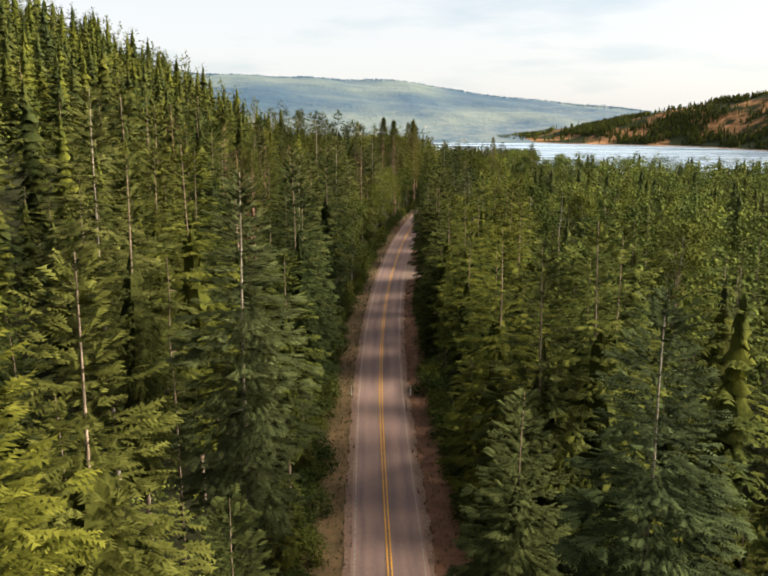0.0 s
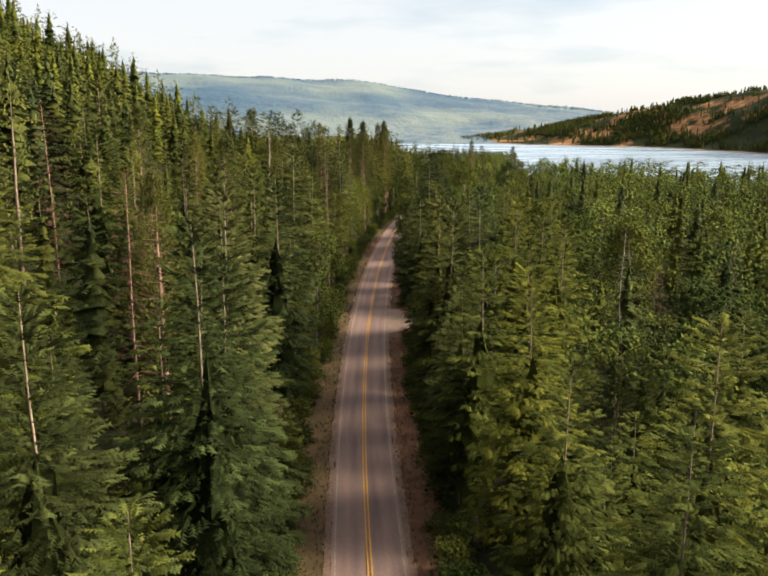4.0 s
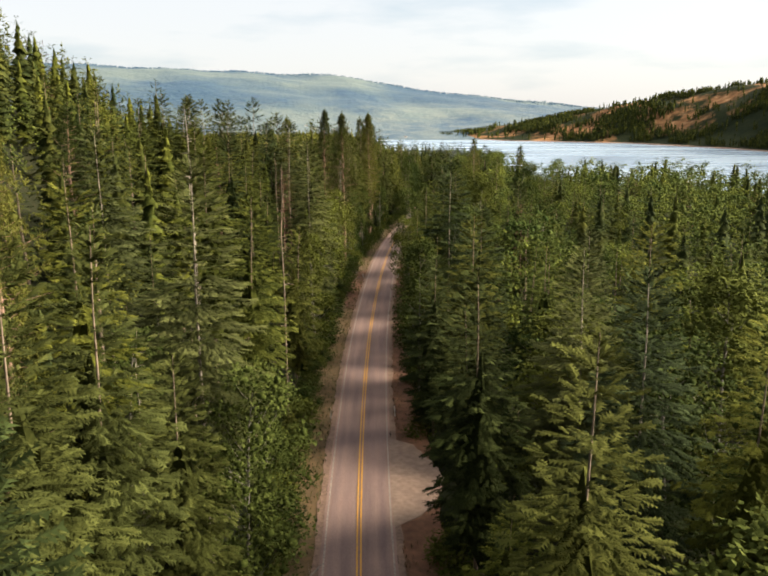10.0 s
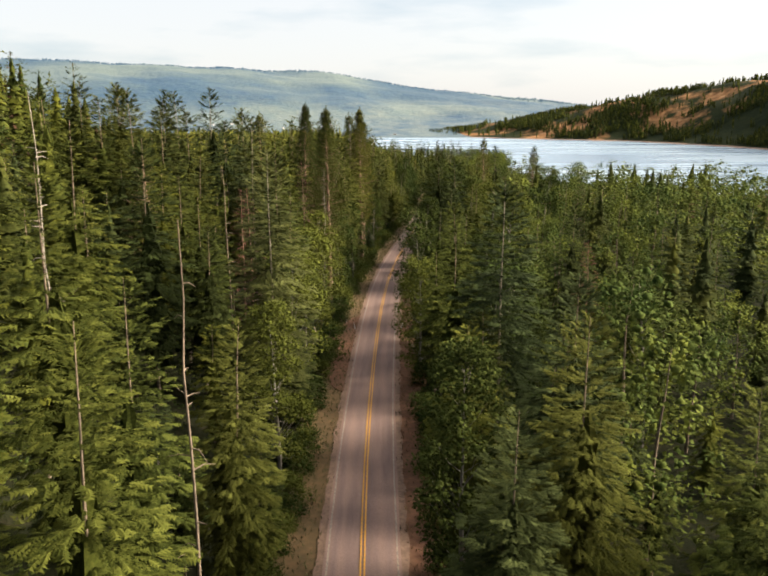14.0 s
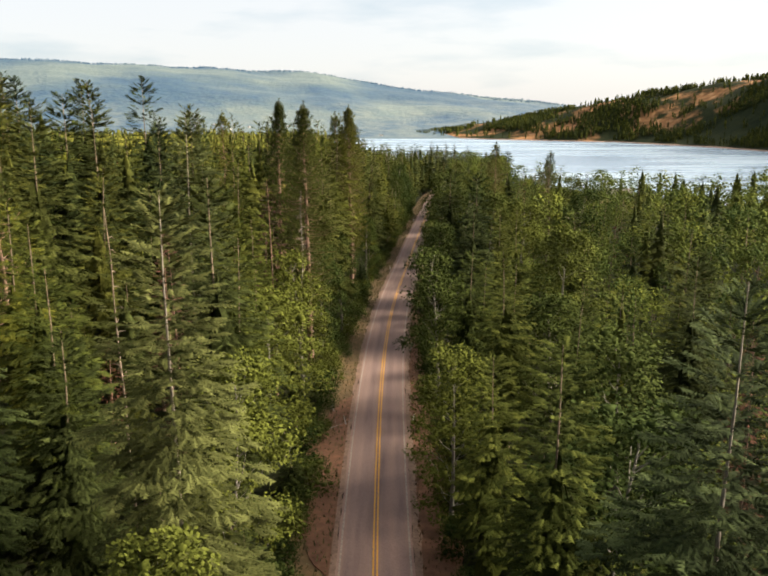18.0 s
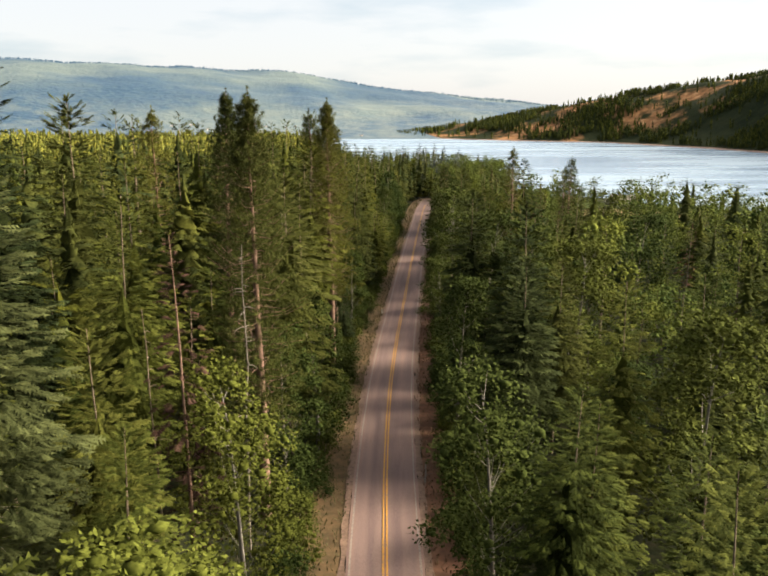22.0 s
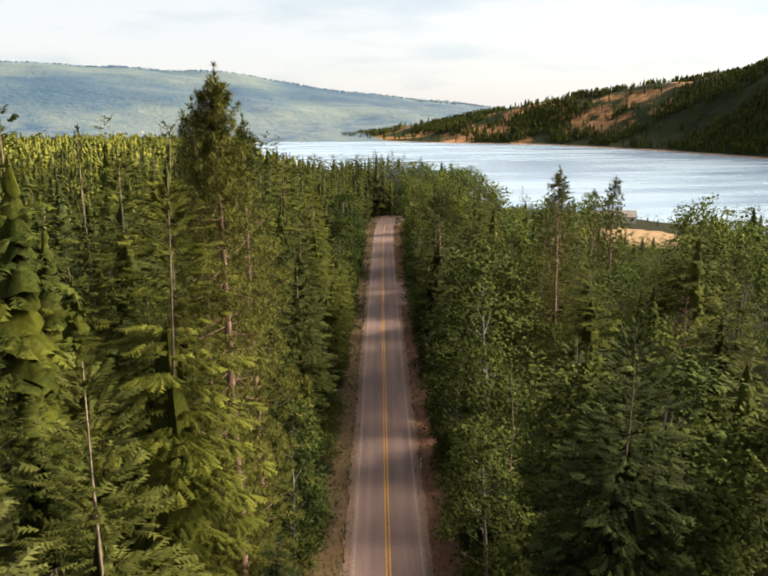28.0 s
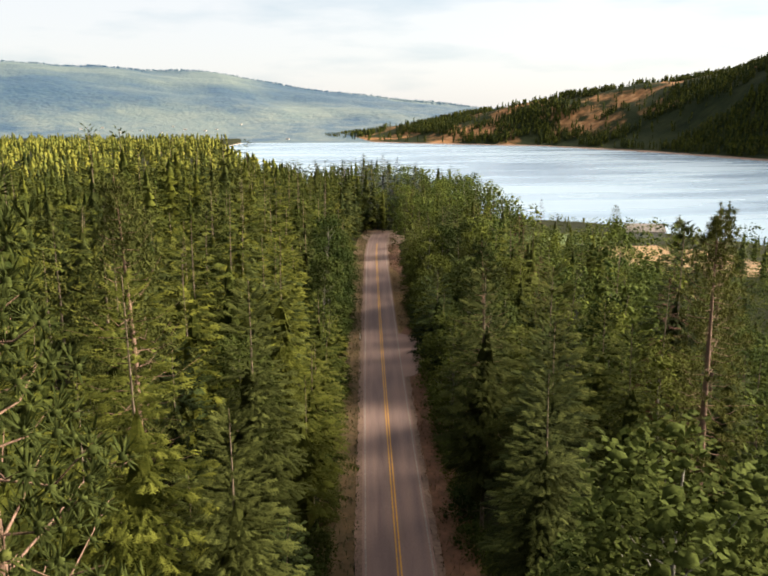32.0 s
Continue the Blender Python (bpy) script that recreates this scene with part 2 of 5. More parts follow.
M_DRY = make_slope()
M_LAWN = make_plain("lawn", (0.035, 0.060, 0.014), (0.075, 0.100, 0.024), 0.5, 0.95)
M_SAND = make_plain("beach_sand", (0.22, 0.175, 0.135), (0.34, 0.28, 0.23), 0.6, 0.95)
M_WHITE = make_plain("white_paint", (0.72, 0.71, 0.69), (0.82, 0.81, 0.79), 4.0, 0.6)
M_ROOF = make_plain("roof_shingle", (0.12, 0.10, 0.09), (0.20, 0.17, 0.15), 3.0, 0.9)
M_WALL = make_plain("house_wall", (0.45, 0.40, 0.34), (0.55, 0.49, 0.42), 2.0, 0.85)


def make_water():
    m, nt, b = node_mat("lake_water", 0.3)
    b.inputs["Specular IOR Level"].default_value = 0.5
    b.inputs["IOR"].default_value = 1.33
    v = scaled_position(nt, 0.25, 1.0, 1.0)
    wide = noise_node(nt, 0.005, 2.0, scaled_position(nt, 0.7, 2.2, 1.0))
    r = ramp(nt, wide, [(0.34, (0.20, 0.20, 0.20)), (0.62, (0.30, 0.30, 0.30))])
    nt.links.new(r, b.inputs["Roughness"])
    # part of the sky reflection and its wind streaks painted as base colour
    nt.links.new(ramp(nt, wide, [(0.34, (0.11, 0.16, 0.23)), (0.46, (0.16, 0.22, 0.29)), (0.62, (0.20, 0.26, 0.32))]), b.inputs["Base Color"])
    bump(nt, b, noise_node(nt, 0.5, 3.0, v), 0.004, 0.05)
    return m


M_WATER = make_water()

# ---- the plan: road line, heights, lake ----
LAKE_Z = -24.0
ROAD_Y = np.array([-160, -100, -40, 20, 70, 100, 130, 160, 190, 220, 250, 280, 310, 340, 370, 400, 430, 460, 500, 545, 580, 627, 660, 690, 720.0])
ROAD_X = np.array([6.0, 2.5, -0.6, -2.8, -4.2, -4.9, -4.9, -4.1, -2.7, -0.6, 1.9, 5.1, 8.7, 12.8, 17.8, 23.7, 30.0, 36.2, 44.6, 54.2, 61.8, 71.9, 79.5, 88.0, 99.0])
RISE_Y = np.array([-200, 320, 370, 420, 480, 560, 640, 700, 760.0])
RISE_Z = np.array([0, 0, -0.7, -2.2, -3.0, -4.4, -5.8, -7.0, -9.0])


def soft_interp(v, xs, ys):
    v = np.asarray(v, float)
    return (np.interp(v - 18, xs, ys) + 2 * np.interp(v, xs, ys) + np.interp(v + 18, xs, ys)) / 4


def road_x(y):
    return soft_interp(y, ROAD_Y, ROAD_X)


def road_z(y):
    return soft_interp(y, RISE_Y, RISE_Z)


def ease(t):
    t = np.clip(t, 0, 1)
    return t * t * (3 - 2 * t)


LAKE = [(262, 690), (244, 770), (165, 850), (120, 930), (95, 1080), (75, 1500), (70, 2260), (150, 2700), (240, 3050), (420, 3100), (383, 2860),
        (600, 2480), (846, 2196), (900, 1800), (885, 1427), (860, 1000), (840, 500), (800, 200), (560, 250), (420, 420), (320, 580)]


def lake_distance(x, y):
    """Metres from the shoreline, positive on land."""
    x, y = np.asarray(x, float), np.asarray(y, float)
    best = np.full(np.broadcast(x, y).shape, 1e9)
    inside = np.zeros(best.shape, bool)
    for (ax, ay), (bx, by) in zip(LAKE, LAKE[1:] + LAKE[:1]):
        dx, dy = bx - ax, by - ay
        t = np.clip(((x - ax) * dx + (y - ay) * dy) / (dx * dx + dy * dy), 0, 1)
        best = np.minimum(best, np.hypot(x - ax - t * dx, y - ay - t * dy))
        cross = (ay > y) != (by > y)
        with np.errstate(divide="ignore", invalid="ignore"):
            inside ^= cross & (x < ax + (y - ay) * dx / (dy if dy else 1e-9))
    return np.where(inside, -best, best)


def rolling(x, y, size):
    """Gentle uneven ground from a few crossed waves."""
    a = np.sin(x / size + 1.3 * np.sin(y / size * 0.7 + 2.0)) + np.sin(y / size * 1.13 + 1.1 * np.sin(x / size * 0.8))
    b = np.sin((x + y) / size * 2.3 + 0.7) * np.sin((x - 0.6 * y) / size * 1.9 + 2.1)
    return a * 0.5 + b * 0.45


def ground_z(x, y):
    x, y = np.asarray(x, float), np.asarray(y, float)
    s = x - road_x(np.clip(y, -160, 720))
    rz = road_z(y)
    a = np.abs(s)
    # shallow ditch beside the shoulder
    base = rz - 0.35 * ease((a - 4.2) / 1.6) + 0.5 * ease((a - 6.5) / 5.0)
    # the wooded hill on the inland side
    up = np.maximum(-s - 11, 0)
    amount = np.interp(y - 1.2 * np.clip(up - 40, 0, 110), [-300, 250, 300, 340, 400, 460], [1, 1, 0.82, 0.55, 0.16, 0])
    hill = 0.36 * up + 0.0011 * np.minimum(up, 90) ** 2
    hill = np.where(hill > 150, 150 + 60 * np.tanh((hill - 150) / 120), hill)
    base = base + amount * hill + np.clip((a - 14) / 40, 0, 1) * rolling(x, y, 40) * 1.2
    # lakeward side falls gently
    base = base - 7.0 * ease((s - 30) / 220)
    flat = -13.0 + 3 * rolling(x, y, 200)
    k = ease((y - 640) / 220)
    near = base * (1 - k) + flat * k
    d = lake_distance(x, y)
    # hill over the far shore, to the right of the lake
    rise = np.interp(y, [300, 1000, 1450, 1700, 1850, 2050, 2300, 2550, 2860, 3200], [310, 310, 305, 290, 225, 165, 172, 120, 52, 34])
    east = LAKE_Z + 3 + rise * ease((d - 10) / np.interp(y, [1000, 2860], [470, 380])) ** 0.85 + np.clip(d / 200, 0, 1) * 14 * rolling(x, y, 120)
    ke = ease((x - np.interp(y, [0, 2860, 3300], [560, 372, 372])) / 40) * ease((3500 - y) / 400) * ease((y - 100) / 200)
    land = near * (1 - ke) + east * ke
    shore = np.where(ke > 0.5, 25.0, np.where(y < 1000, 55.0, 40.0))
    m = ease((d + 6) / shore)
    z = (LAKE_Z - 2.5) * (1 - m) + land * m
    return np.where(d < -6, LAKE_Z - 2.5 - np.clip(-d / 40, 0, 3), z)


def link_mesh(name, verts, faces, mats, parent=None, label="", smooth=False, uvs=None):
    me = bpy.data.meshes.new(name)
    me.from_pydata(verts if isinstance(verts, list) else verts.tolist(), [], faces if isinstance(faces, list) else faces.tolist())
    for m in mats if isinstance(mats, (list, tuple)) else (mats,):
        me.materials.append(m)
    if smooth:
        me.shade_smooth()
    if uvs is not None:
        layer = me.uv_layers.new(name="UVMap")
        loops = np.empty(len(me.loops), int)
        me.loops.foreach_get("vertex_index", loops)
        layer.data.foreach_set("uv", np.asarray(uvs, float)[loops].ravel())
    ob = new(name, me)
    if parent is not None:
        ob.parent = parent
    if label:
        tagged(ob, label)
    return ob


def grid_faces(nu, nv):
    i = np.arange(nu - 1)[:, None] * nv + np.arange(nv - 1)[None]
    return np.stack([i, i + nv, i + nv + 1, i + 1], -1).reshape(-1, 4)


def spaced(*runs):
    return np.unique(np.concatenate([np.arange(a, b, st) for a, b, st in runs]).round(3))


def open_slope(x, y, d):
    """Dry open ground on the slope across the lake."""
    return (x > np.interp(y, [900, 2860], [700, 380])) & (y < 3100) & (d > 8) & (d < 420) & (y > 1150) & \
        ((rolling(x, y, 75) + 0.5 * rolling(x, y, 31) > np.interp(y, [1150, 1700, 1900, 2500], [0.75, 0.75, 0.05, -0.05])))


def build_ground():
    xs = spaced((-2900, -700, 90), (-700, -150, 25), (-150, -40, 5), (-40, 130, 2.5), (130, 330, 6), (330, 1500, 22), (1500, 3300, 90))
    ys = spaced((-400, -20, 40), (-20, 720, 4), (720, 1000, 12), (1000, 3200, 32), (3200, 4950, 45))
    X, Y = np.meshgrid(xs, ys, indexing="ij")
    Z = ground_z(X, Y)
    # the road bed keeps the sheet under the pavement
    s = np.abs(X - road_x(np.clip(Y, -160, 720)))
    Z = np.where((s < 9.5) & (Y < 712), np.minimum(Z, road_z(Y) - 0.55), Z)
    faces = grid_faces(len(xs), len(ys))
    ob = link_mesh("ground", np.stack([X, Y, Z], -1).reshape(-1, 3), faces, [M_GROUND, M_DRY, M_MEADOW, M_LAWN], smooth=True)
    mx, my = X.ravel()[faces].mean(1), Y.ravel()[faces].mean(1)
    d = lake_distance(mx, my)
    kind = np.where((mx > np.interp(my, [900, 2860], [700, 380])) & (my < 3100) & (my > 600), 1, 0)
    kind = np.where(((mx - 172) / 30) ** 2 + ((my - 612) / 34) ** 2 < 1, 2, kind)
    kind = np.where(((mx - 150) / 30) ** 2 + ((my - 664) / 18) ** 2 < 1, 3, kind)
    kind = np.where((mx < 60) & (my > 1500) & (d < 260) & (d > 60) & (rolling(mx, my, 70) > 0.3), 2, kind)
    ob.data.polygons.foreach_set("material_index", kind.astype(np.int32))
    tagged(ob, "dark forest floor of litter and undergrowth between the trees", "ground", kind="structure")


build_ground()
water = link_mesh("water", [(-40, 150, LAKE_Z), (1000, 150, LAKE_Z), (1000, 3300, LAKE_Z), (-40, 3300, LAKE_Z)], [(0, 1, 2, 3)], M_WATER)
tagged(water, "calm lake reflecting the sky, extra sky paleness and wind streaks painted in", "lake", kind="structure")


def strip(name, s0, s1, y0, y1, lift, mat, step=3.0, wobble=0.0, parent=None, thick=0.0):
    """A ribbon that follows the road between two offsets from its centre line."""
    ys = np.arange(y0, y1 + 0.1, step)
    cx, cz = road_x(ys), road_z(ys)
    slope = np.gradient(cx, ys)
    nx, ny = 1 / np.hypot(1, slope), -slope / np.hypot(1, slope)
    rnd = np.random.RandomState(int(abs(s0 * 100)) + 3)
    w0, w1 = rnd.normal(0, wobble, len(ys)), rnd.normal(0, wobble, len(ys))
    if thick:
        offs = [(s0, -thick), (s0, 0), (s1, 0), (s1, -thick)]
    else:
        offs = [(s0, 0), (s1, 0)]
    cols = []
    for k, (o, dz) in enumerate(offs):
        w = w0 if k < len(offs) / 2 else w1
        crown = -0.02 * abs(o)
        cols.append(np.stack([cx + (o + w) * nx, ys + (o + w) * ny, cz + lift + dz + crown], -1))
    v = np.stack(cols, 1).reshape(-1, 3)
    u = np.array([(o + 3.45) / 6.9 for o, _ in offs])
    uv = np.stack(np.broadcast_arrays(u[None, :], ys[:, None]), -1).reshape(-1, 2)
    f = grid_faces(len(ys), len(offs))[:, ::-1]
    return link_mesh(name, v, f, mat, parent, smooth=False, uvs=uv)


road = strip("road", -3.45, 3.45, -60, 700, 0.0, M_ASPHALT, 2.5, 0.03, None, 0.16)
tagged(road, "worn grey-brown two-lane asphalt road with paler lane centres", "road", kind="structure")
for off in (-0.17, 0.17):
    strip("centre_line", off - 0.07, off + 0.07, -60, 660, 0.006, M_YELLOW, 3.0, 0.0, road)
for side in (-1, 1):
    strip("edge_line", side * 3.12 - 0.09, side * 3.12 + 0.09, -60, 660, 0.006, M_EDGE, 3.0, 0.012, road)
    o = strip("shoulder", min(side * 3.40, side * 4.15), max(side * 3.40, side * 4.15), -60, 700, -0.05, M_GRAVEL, 1.5, 0.10, None, 0.2)
    tagged(o, "thin brown gravel shoulder along the asphalt edge", "shoulder", kind="structure")
    o = strip("verge", min(side * 4.0, side * 8.0), max(side * 4.0, side * 8.0), -60, 700, -0.13, M_VERGE if side > 0 else M_VERGE_GREEN, 2.0, 0.15, None, 0.3)
    tagged(o, "dry reddish-brown grass verge between road and trees", "verge", kind="structure")


def make_distance():
    """Wooded ridge kilometres off: blue-green woods, paler clearings; air haze painted as blue tint and glow."""
    m, nt, b = node_mat("hazed_woods", 1.0)
    fine = noise_node(nt, 0.035, 6.0, None, 0.7)
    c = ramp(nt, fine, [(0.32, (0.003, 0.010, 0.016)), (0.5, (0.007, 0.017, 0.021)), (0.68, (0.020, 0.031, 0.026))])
    wide = noise_node(nt, 0.0016, 3.0, scaled_position(nt, 1.0, 1.0, 3.0))
    c = blend(nt, ramp(nt, wide, [(0.42, (0, 0, 0)), (0.60, (1, 1, 1))]), c, blend(nt, 0.5, c, (0.10, 0.105, 0.055)))
    g = nt.nodes.new("ShaderNodeNewGeometry")
    sep = nt.nodes.new("ShaderNodeSeparateXYZ")
    nt.links.new(g.outputs["Position"], sep.inputs[0])
    # paler dry growth low down; dark crest stands in for cloud shade
    low = calc(nt, "ADD", calc(nt, "DIVIDE", sep.outputs[2], 300.0), calc(nt, "MULTIPLY", noise_node(nt, 0.003, 4.0), 0.7))
    c = blend(nt, ramp(nt, low, [(0.50, (0.6, 0.6, 0.6)), (0.90, (0, 0, 0))]), c, blend(nt, ramp(nt, noise_node(nt, 0.012, 5.0, None, 0.65), [(0.40, (0, 0, 0)), (0.62, (1, 1, 1))]), c, (0.085, 0.085, 0.05)))
    nt.links.new(c, b.inputs["Base Color"])
    # blue air haze added as emission; the woods themselves give no light
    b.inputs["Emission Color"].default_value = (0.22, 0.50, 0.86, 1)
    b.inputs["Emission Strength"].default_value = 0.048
    bump(nt, b, noise_node(nt, 0.05, 4.0), 0.8, 9.0)
    return m


M_DISTANCE = make_distance()


def ridge_z(x, y):
    az = np.degrees(np.arctan2(x, np.maximum(y, 1)))
    r = np.hypot(x, y)
    top = np.interp(az, [-60, -25, -14, -9, -6, -2, 2, 6, 9, 12, 16, 20, 30, 60], [270, 290, 302, 304, 290, 268, 246, 190, 166, 156, 128, 95, 70, 50])
    prof = 0.34 * ease((r - 2550) / 1000) + 0.66 * ease((r - 3000) / 1350)
    return -26 + (top + 26) * prof + (13 * rolling(x, y, 260) + 5 * rolling(x, y, 83)) * ease((r - 2700) / 900)


def build_ridge():
    az, r = np.radians(np.arange(-48, 48, 0.45)), np.concatenate([np.arange(2480, 4500, 26), [4600, 4750]])
    A, R = np.meshgrid(az, r, indexing="ij")
    X, Y = R * np.sin(A), R * np.cos(A)
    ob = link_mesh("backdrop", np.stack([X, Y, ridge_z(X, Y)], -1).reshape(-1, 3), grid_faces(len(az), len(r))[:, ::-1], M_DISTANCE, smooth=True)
    tagged(ob, "distant wooded ridge behind the lake, blue haze painted on and glowing", "hill", kind="structure")


build_ridge()


def shore_ribbon(name, i0, i1, a, b_, mat, label, z0=-0.4, z1=2.4):
    """A strip of bare shore along a stretch of the lake's edge."""
    pts = np.array([LAKE[k % len(LAKE)] for k in range(i0, i1 + 1)], float)
    seg = np.linalg.norm(np.diff(pts, axis=0), axis=1)
    t = np.concatenate([[0], np.cumsum(seg)])
    q = np.arange(0, t[-1], 12.0)
    px, py = np.interp(q, t, pts[:, 0]), np.interp(q, t, pts[:, 1])
    tx, ty = np.gradient(px), np.gradient(py)
    n = np.hypot(tx, ty)
    nx, ny = -ty / n, tx / n
    if lake_distance(px[5] + 5 * nx[5], py[5] + 5 * ny[5]) < 0:
        nx, ny = -nx, -ny
    w = 1 + 0.35 * np.sin(q / 37.0) + 0.2 * np.sin(q / 11.0)
    cols = [np.stack([px + o * w * nx, py + o * w * ny, np.full(len(q), LAKE_Z + z)], -1) for o, z in ((a, z0), ((a + b_) / 2, (z0 + z1) / 2 + 0.3), (b_, z1))]
    ob = link_mesh(name, np.stack(cols, 1).reshape(-1, 3), grid_faces(len(q), 3), mat, smooth=True)
    tagged(ob, label, "shore", kind="structure")


shore_ribbon("beach", 10, 16, -3, 6, M_GRAVEL, "bare brown shore below the wooded slope")
shore_ribbon("beach", 5, 9, -2, 4, M_SAND, "bare sandy flats at the far end of the lake", -0.3, 0.6)
shore_ribbon("beach", 0, 3, -4, 12, M_SAND, "narrow sandy beach on the near lake shore")


def apron(name, y0, y1, reach, side, mat, label, lift=-0.02, start=3.3):
    """Widened patch beside the road with an uneven outer edge."""
    ys = np.arange(y0, y1 + 0.1, 1.0)
    u = (ys - y0) / (y1 - y0)
    rnd = np.random.RandomState(int(y0))
    outer = start + (reach - start) * np.sin(np.pi * u) ** 0.6 + rnd.normal(0, 0.18, len(ys))
    cx, cz = road_x(ys), road_z(ys)
    cols = [np.stack([cx + side * (start + (outer - start) * k), ys, cz + lift - 0.07 - 0.02 * outer * k], -1) for k in (0, 0.33, 0.66, 1.0)]
    low = cols[-1] - [0, 0, 0.6]
    f = grid_faces(len(ys), 5)
    ob = link_mesh(name, np.stack(cols + [low], 1).reshape(-1, 3), f[:, ::-1] if side > 0 else f, mat, smooth=False)
    tagged(ob, label, "roadside", kind="structure")


apron("pullout", 187, 208, 9.0, 1, M_DIRT, "pale dirt pullout beside the asphalt", 0.03)
apron("dirt_bank", 274, 318, 8.6, -1, M_VERGE, "bare reddish dirt bank beside the road", 0.05, 4.0)
apron("driveway", 504, 532, 9.5, 1, M_ASPHALT, "grey driveway mouth joining the road", 0.03)
apron("grass_strip", 532, 610, 8.0, 1, M_MEADOW, "pale dry grass strip beside the road", 0.04, 3.6)
apron("junction", 655, 700, 12.0, 1, M_DIRT, "pale dirt junction where the road ends", 0.03)
apron("junction", 668, 700, 7.0, -1, M_DIRT, "pale dirt junction where the road ends", 0.03)

# ---- tree shapes ----
def pack(tris_v):
    """Loose leaves: n x 4 x 3 points, each a folded blade of two triangles."""
    n = len(tris_v)
    v = tris_v.reshape(-1, 3)
    i = np.arange(n)[:, None] * 4
    f = np.concatenate([i + [0, 1, 2], i + [0, 2, 3]], 1).reshape(-1, 3)
    return v, f


def blades(base, way, length, width, rnd, fold=0.35):
    """Folded leaf blades from base points along ways."""
    base, way = np.asarray(base, float), np.asarray(way, float)
    way = way / np.maximum(np.linalg.norm(way, axis=1, keepdims=True), 1e-6)
    ref = np.tile([0.0, 0.0, 1.0], (len(way), 1)) + rnd.normal(0, 0.25, way.shape)
    side = np.cross(way, ref)
    side /= np.maximum(np.linalg.norm(side, axis=1, keepdims=True), 1e-6)
    up = np.cross(side, way)
    length, width = np.asarray(length)[:, None], np.asarray(width)[:, None]
    mid = base + way * length * 0.45 - up * width * fold
    return np.stack([base, mid + side * width, base + way * length, mid - side * width], 1)


def tube(path, radii, sides=6):
    path, radii = np.asarray(path, float), np.asarray(radii, float)
    t = np.gradient(path, axis=0)
    t /= np.maximum(np.linalg.norm(t, axis=1, keepdims=True), 1e-6)
    ref = np.where(np.abs(t[:, 2:3]) > 0.9, [[1.0, 0, 0]], [[0, 0, 1.0]])
    a = np.cross(t, ref)
    a /= np.linalg.norm(a, axis=1, keepdims=True)
    b = np.cross(t, a)
    ang = np.arange(sides) * 2 * math.pi / sides
    ring = path[:, None] + radii[:, None, None] * (np.cos(ang)[None, :, None] * a[:, None] + np.sin(ang)[None, :, None] * b[:, None])
    v = ring.reshape(-1, 3)
    i = np.arange(len(path) - 1)[:, None] * sides
    k, k2 = np.arange(sides)[None], (np.arange(sides)[None] + 1) % sides
    q = np.stack([i + k, i + k2, i + sides + k2, i + sides + k], -1).reshape(-1, 4)
    f = np.concatenate([q[:, [0, 1, 2]], q[:, [0, 2, 3]]])
    return v, f


def join(parts):
    vs, fs, n = [], [], 0
    for v, f in parts:
        vs.append(v)
        fs.append(np.asarray(f) + n)
        n += len(v)
    return np.concatenate(vs), np.concatenate(fs)


def stem(h, r, rnd, lean=0.25, sides=6, rings=8):
    z = np.linspace(0, 1, rings)
    bend = np.cumsum(rnd.normal(0, lean, (rings, 2)), 0) * z[:, None] * 0.4
    p = np.stack([bend[:, 0], bend[:, 1], z * h], -1)
    return tube(p, r * (1 - z) ** 1.1 + 0.02, sides), p


def on_stem(p, h, z):
    return np.stack([np.interp(z, p[:, 2], p[:, 0]), np.interp(z, p[:, 2], p[:, 1]), z], -1)


def sprays(base, way, length, width, teeth, rnd):
    """Flat sprays of needles: a spine with pointed side twigs swept forward, each spray one piece. Returns points and triangles."""
    way = way / np.maximum(np.linalg.norm(way, axis=1, keepdims=True), 1e-6)
    ref = np.tile([0.0, 0.0, 1.0], (len(way), 1)) + rnd.normal(0, 0.22, way.shape)
    side = np.cross(way, ref)
    side /= np.maximum(np.linalg.norm(side, axis=1, keepdims=True), 1e-6)
    up = np.cross(side, way)
    L, W = length[:, None], width[:, None]
    spine = [base + way * L * q + up * L * (0.10 * q - 0.16 * q * q) for q in np.linspace(0, 0.82, teeth + 1)] + [base + way * L - up * L * 0.06]
    pts, tri = list(spine), [(teeth - 1, teeth, teeth + 1)]
    for sg in (-1, 1):
        for k in range(teeth):
            q = (k + 0.5) / teeth
            w = W * (0.55 + 1.6 * q * (1.05 - q)) * rnd.uniform(0.7, 1.25, W.shape)
            pts.append(base + way * L * (0.82 * q + 0.16) + side * sg * w - up * w * rnd.uniform(0.10, 0.45, W.shape))
            tri.append((k, k + 1, len(pts) - 1) if sg < 0 else (k + 1, k, len(pts) - 1))
    n = len(pts)
    v = np.stack(pts, 1).reshape(-1, 3)
    f = (np.arange(len(base))[:, None, None] * n + np.array(tri)[None]).reshape(-1, 3)
    return v, f, len(tri)


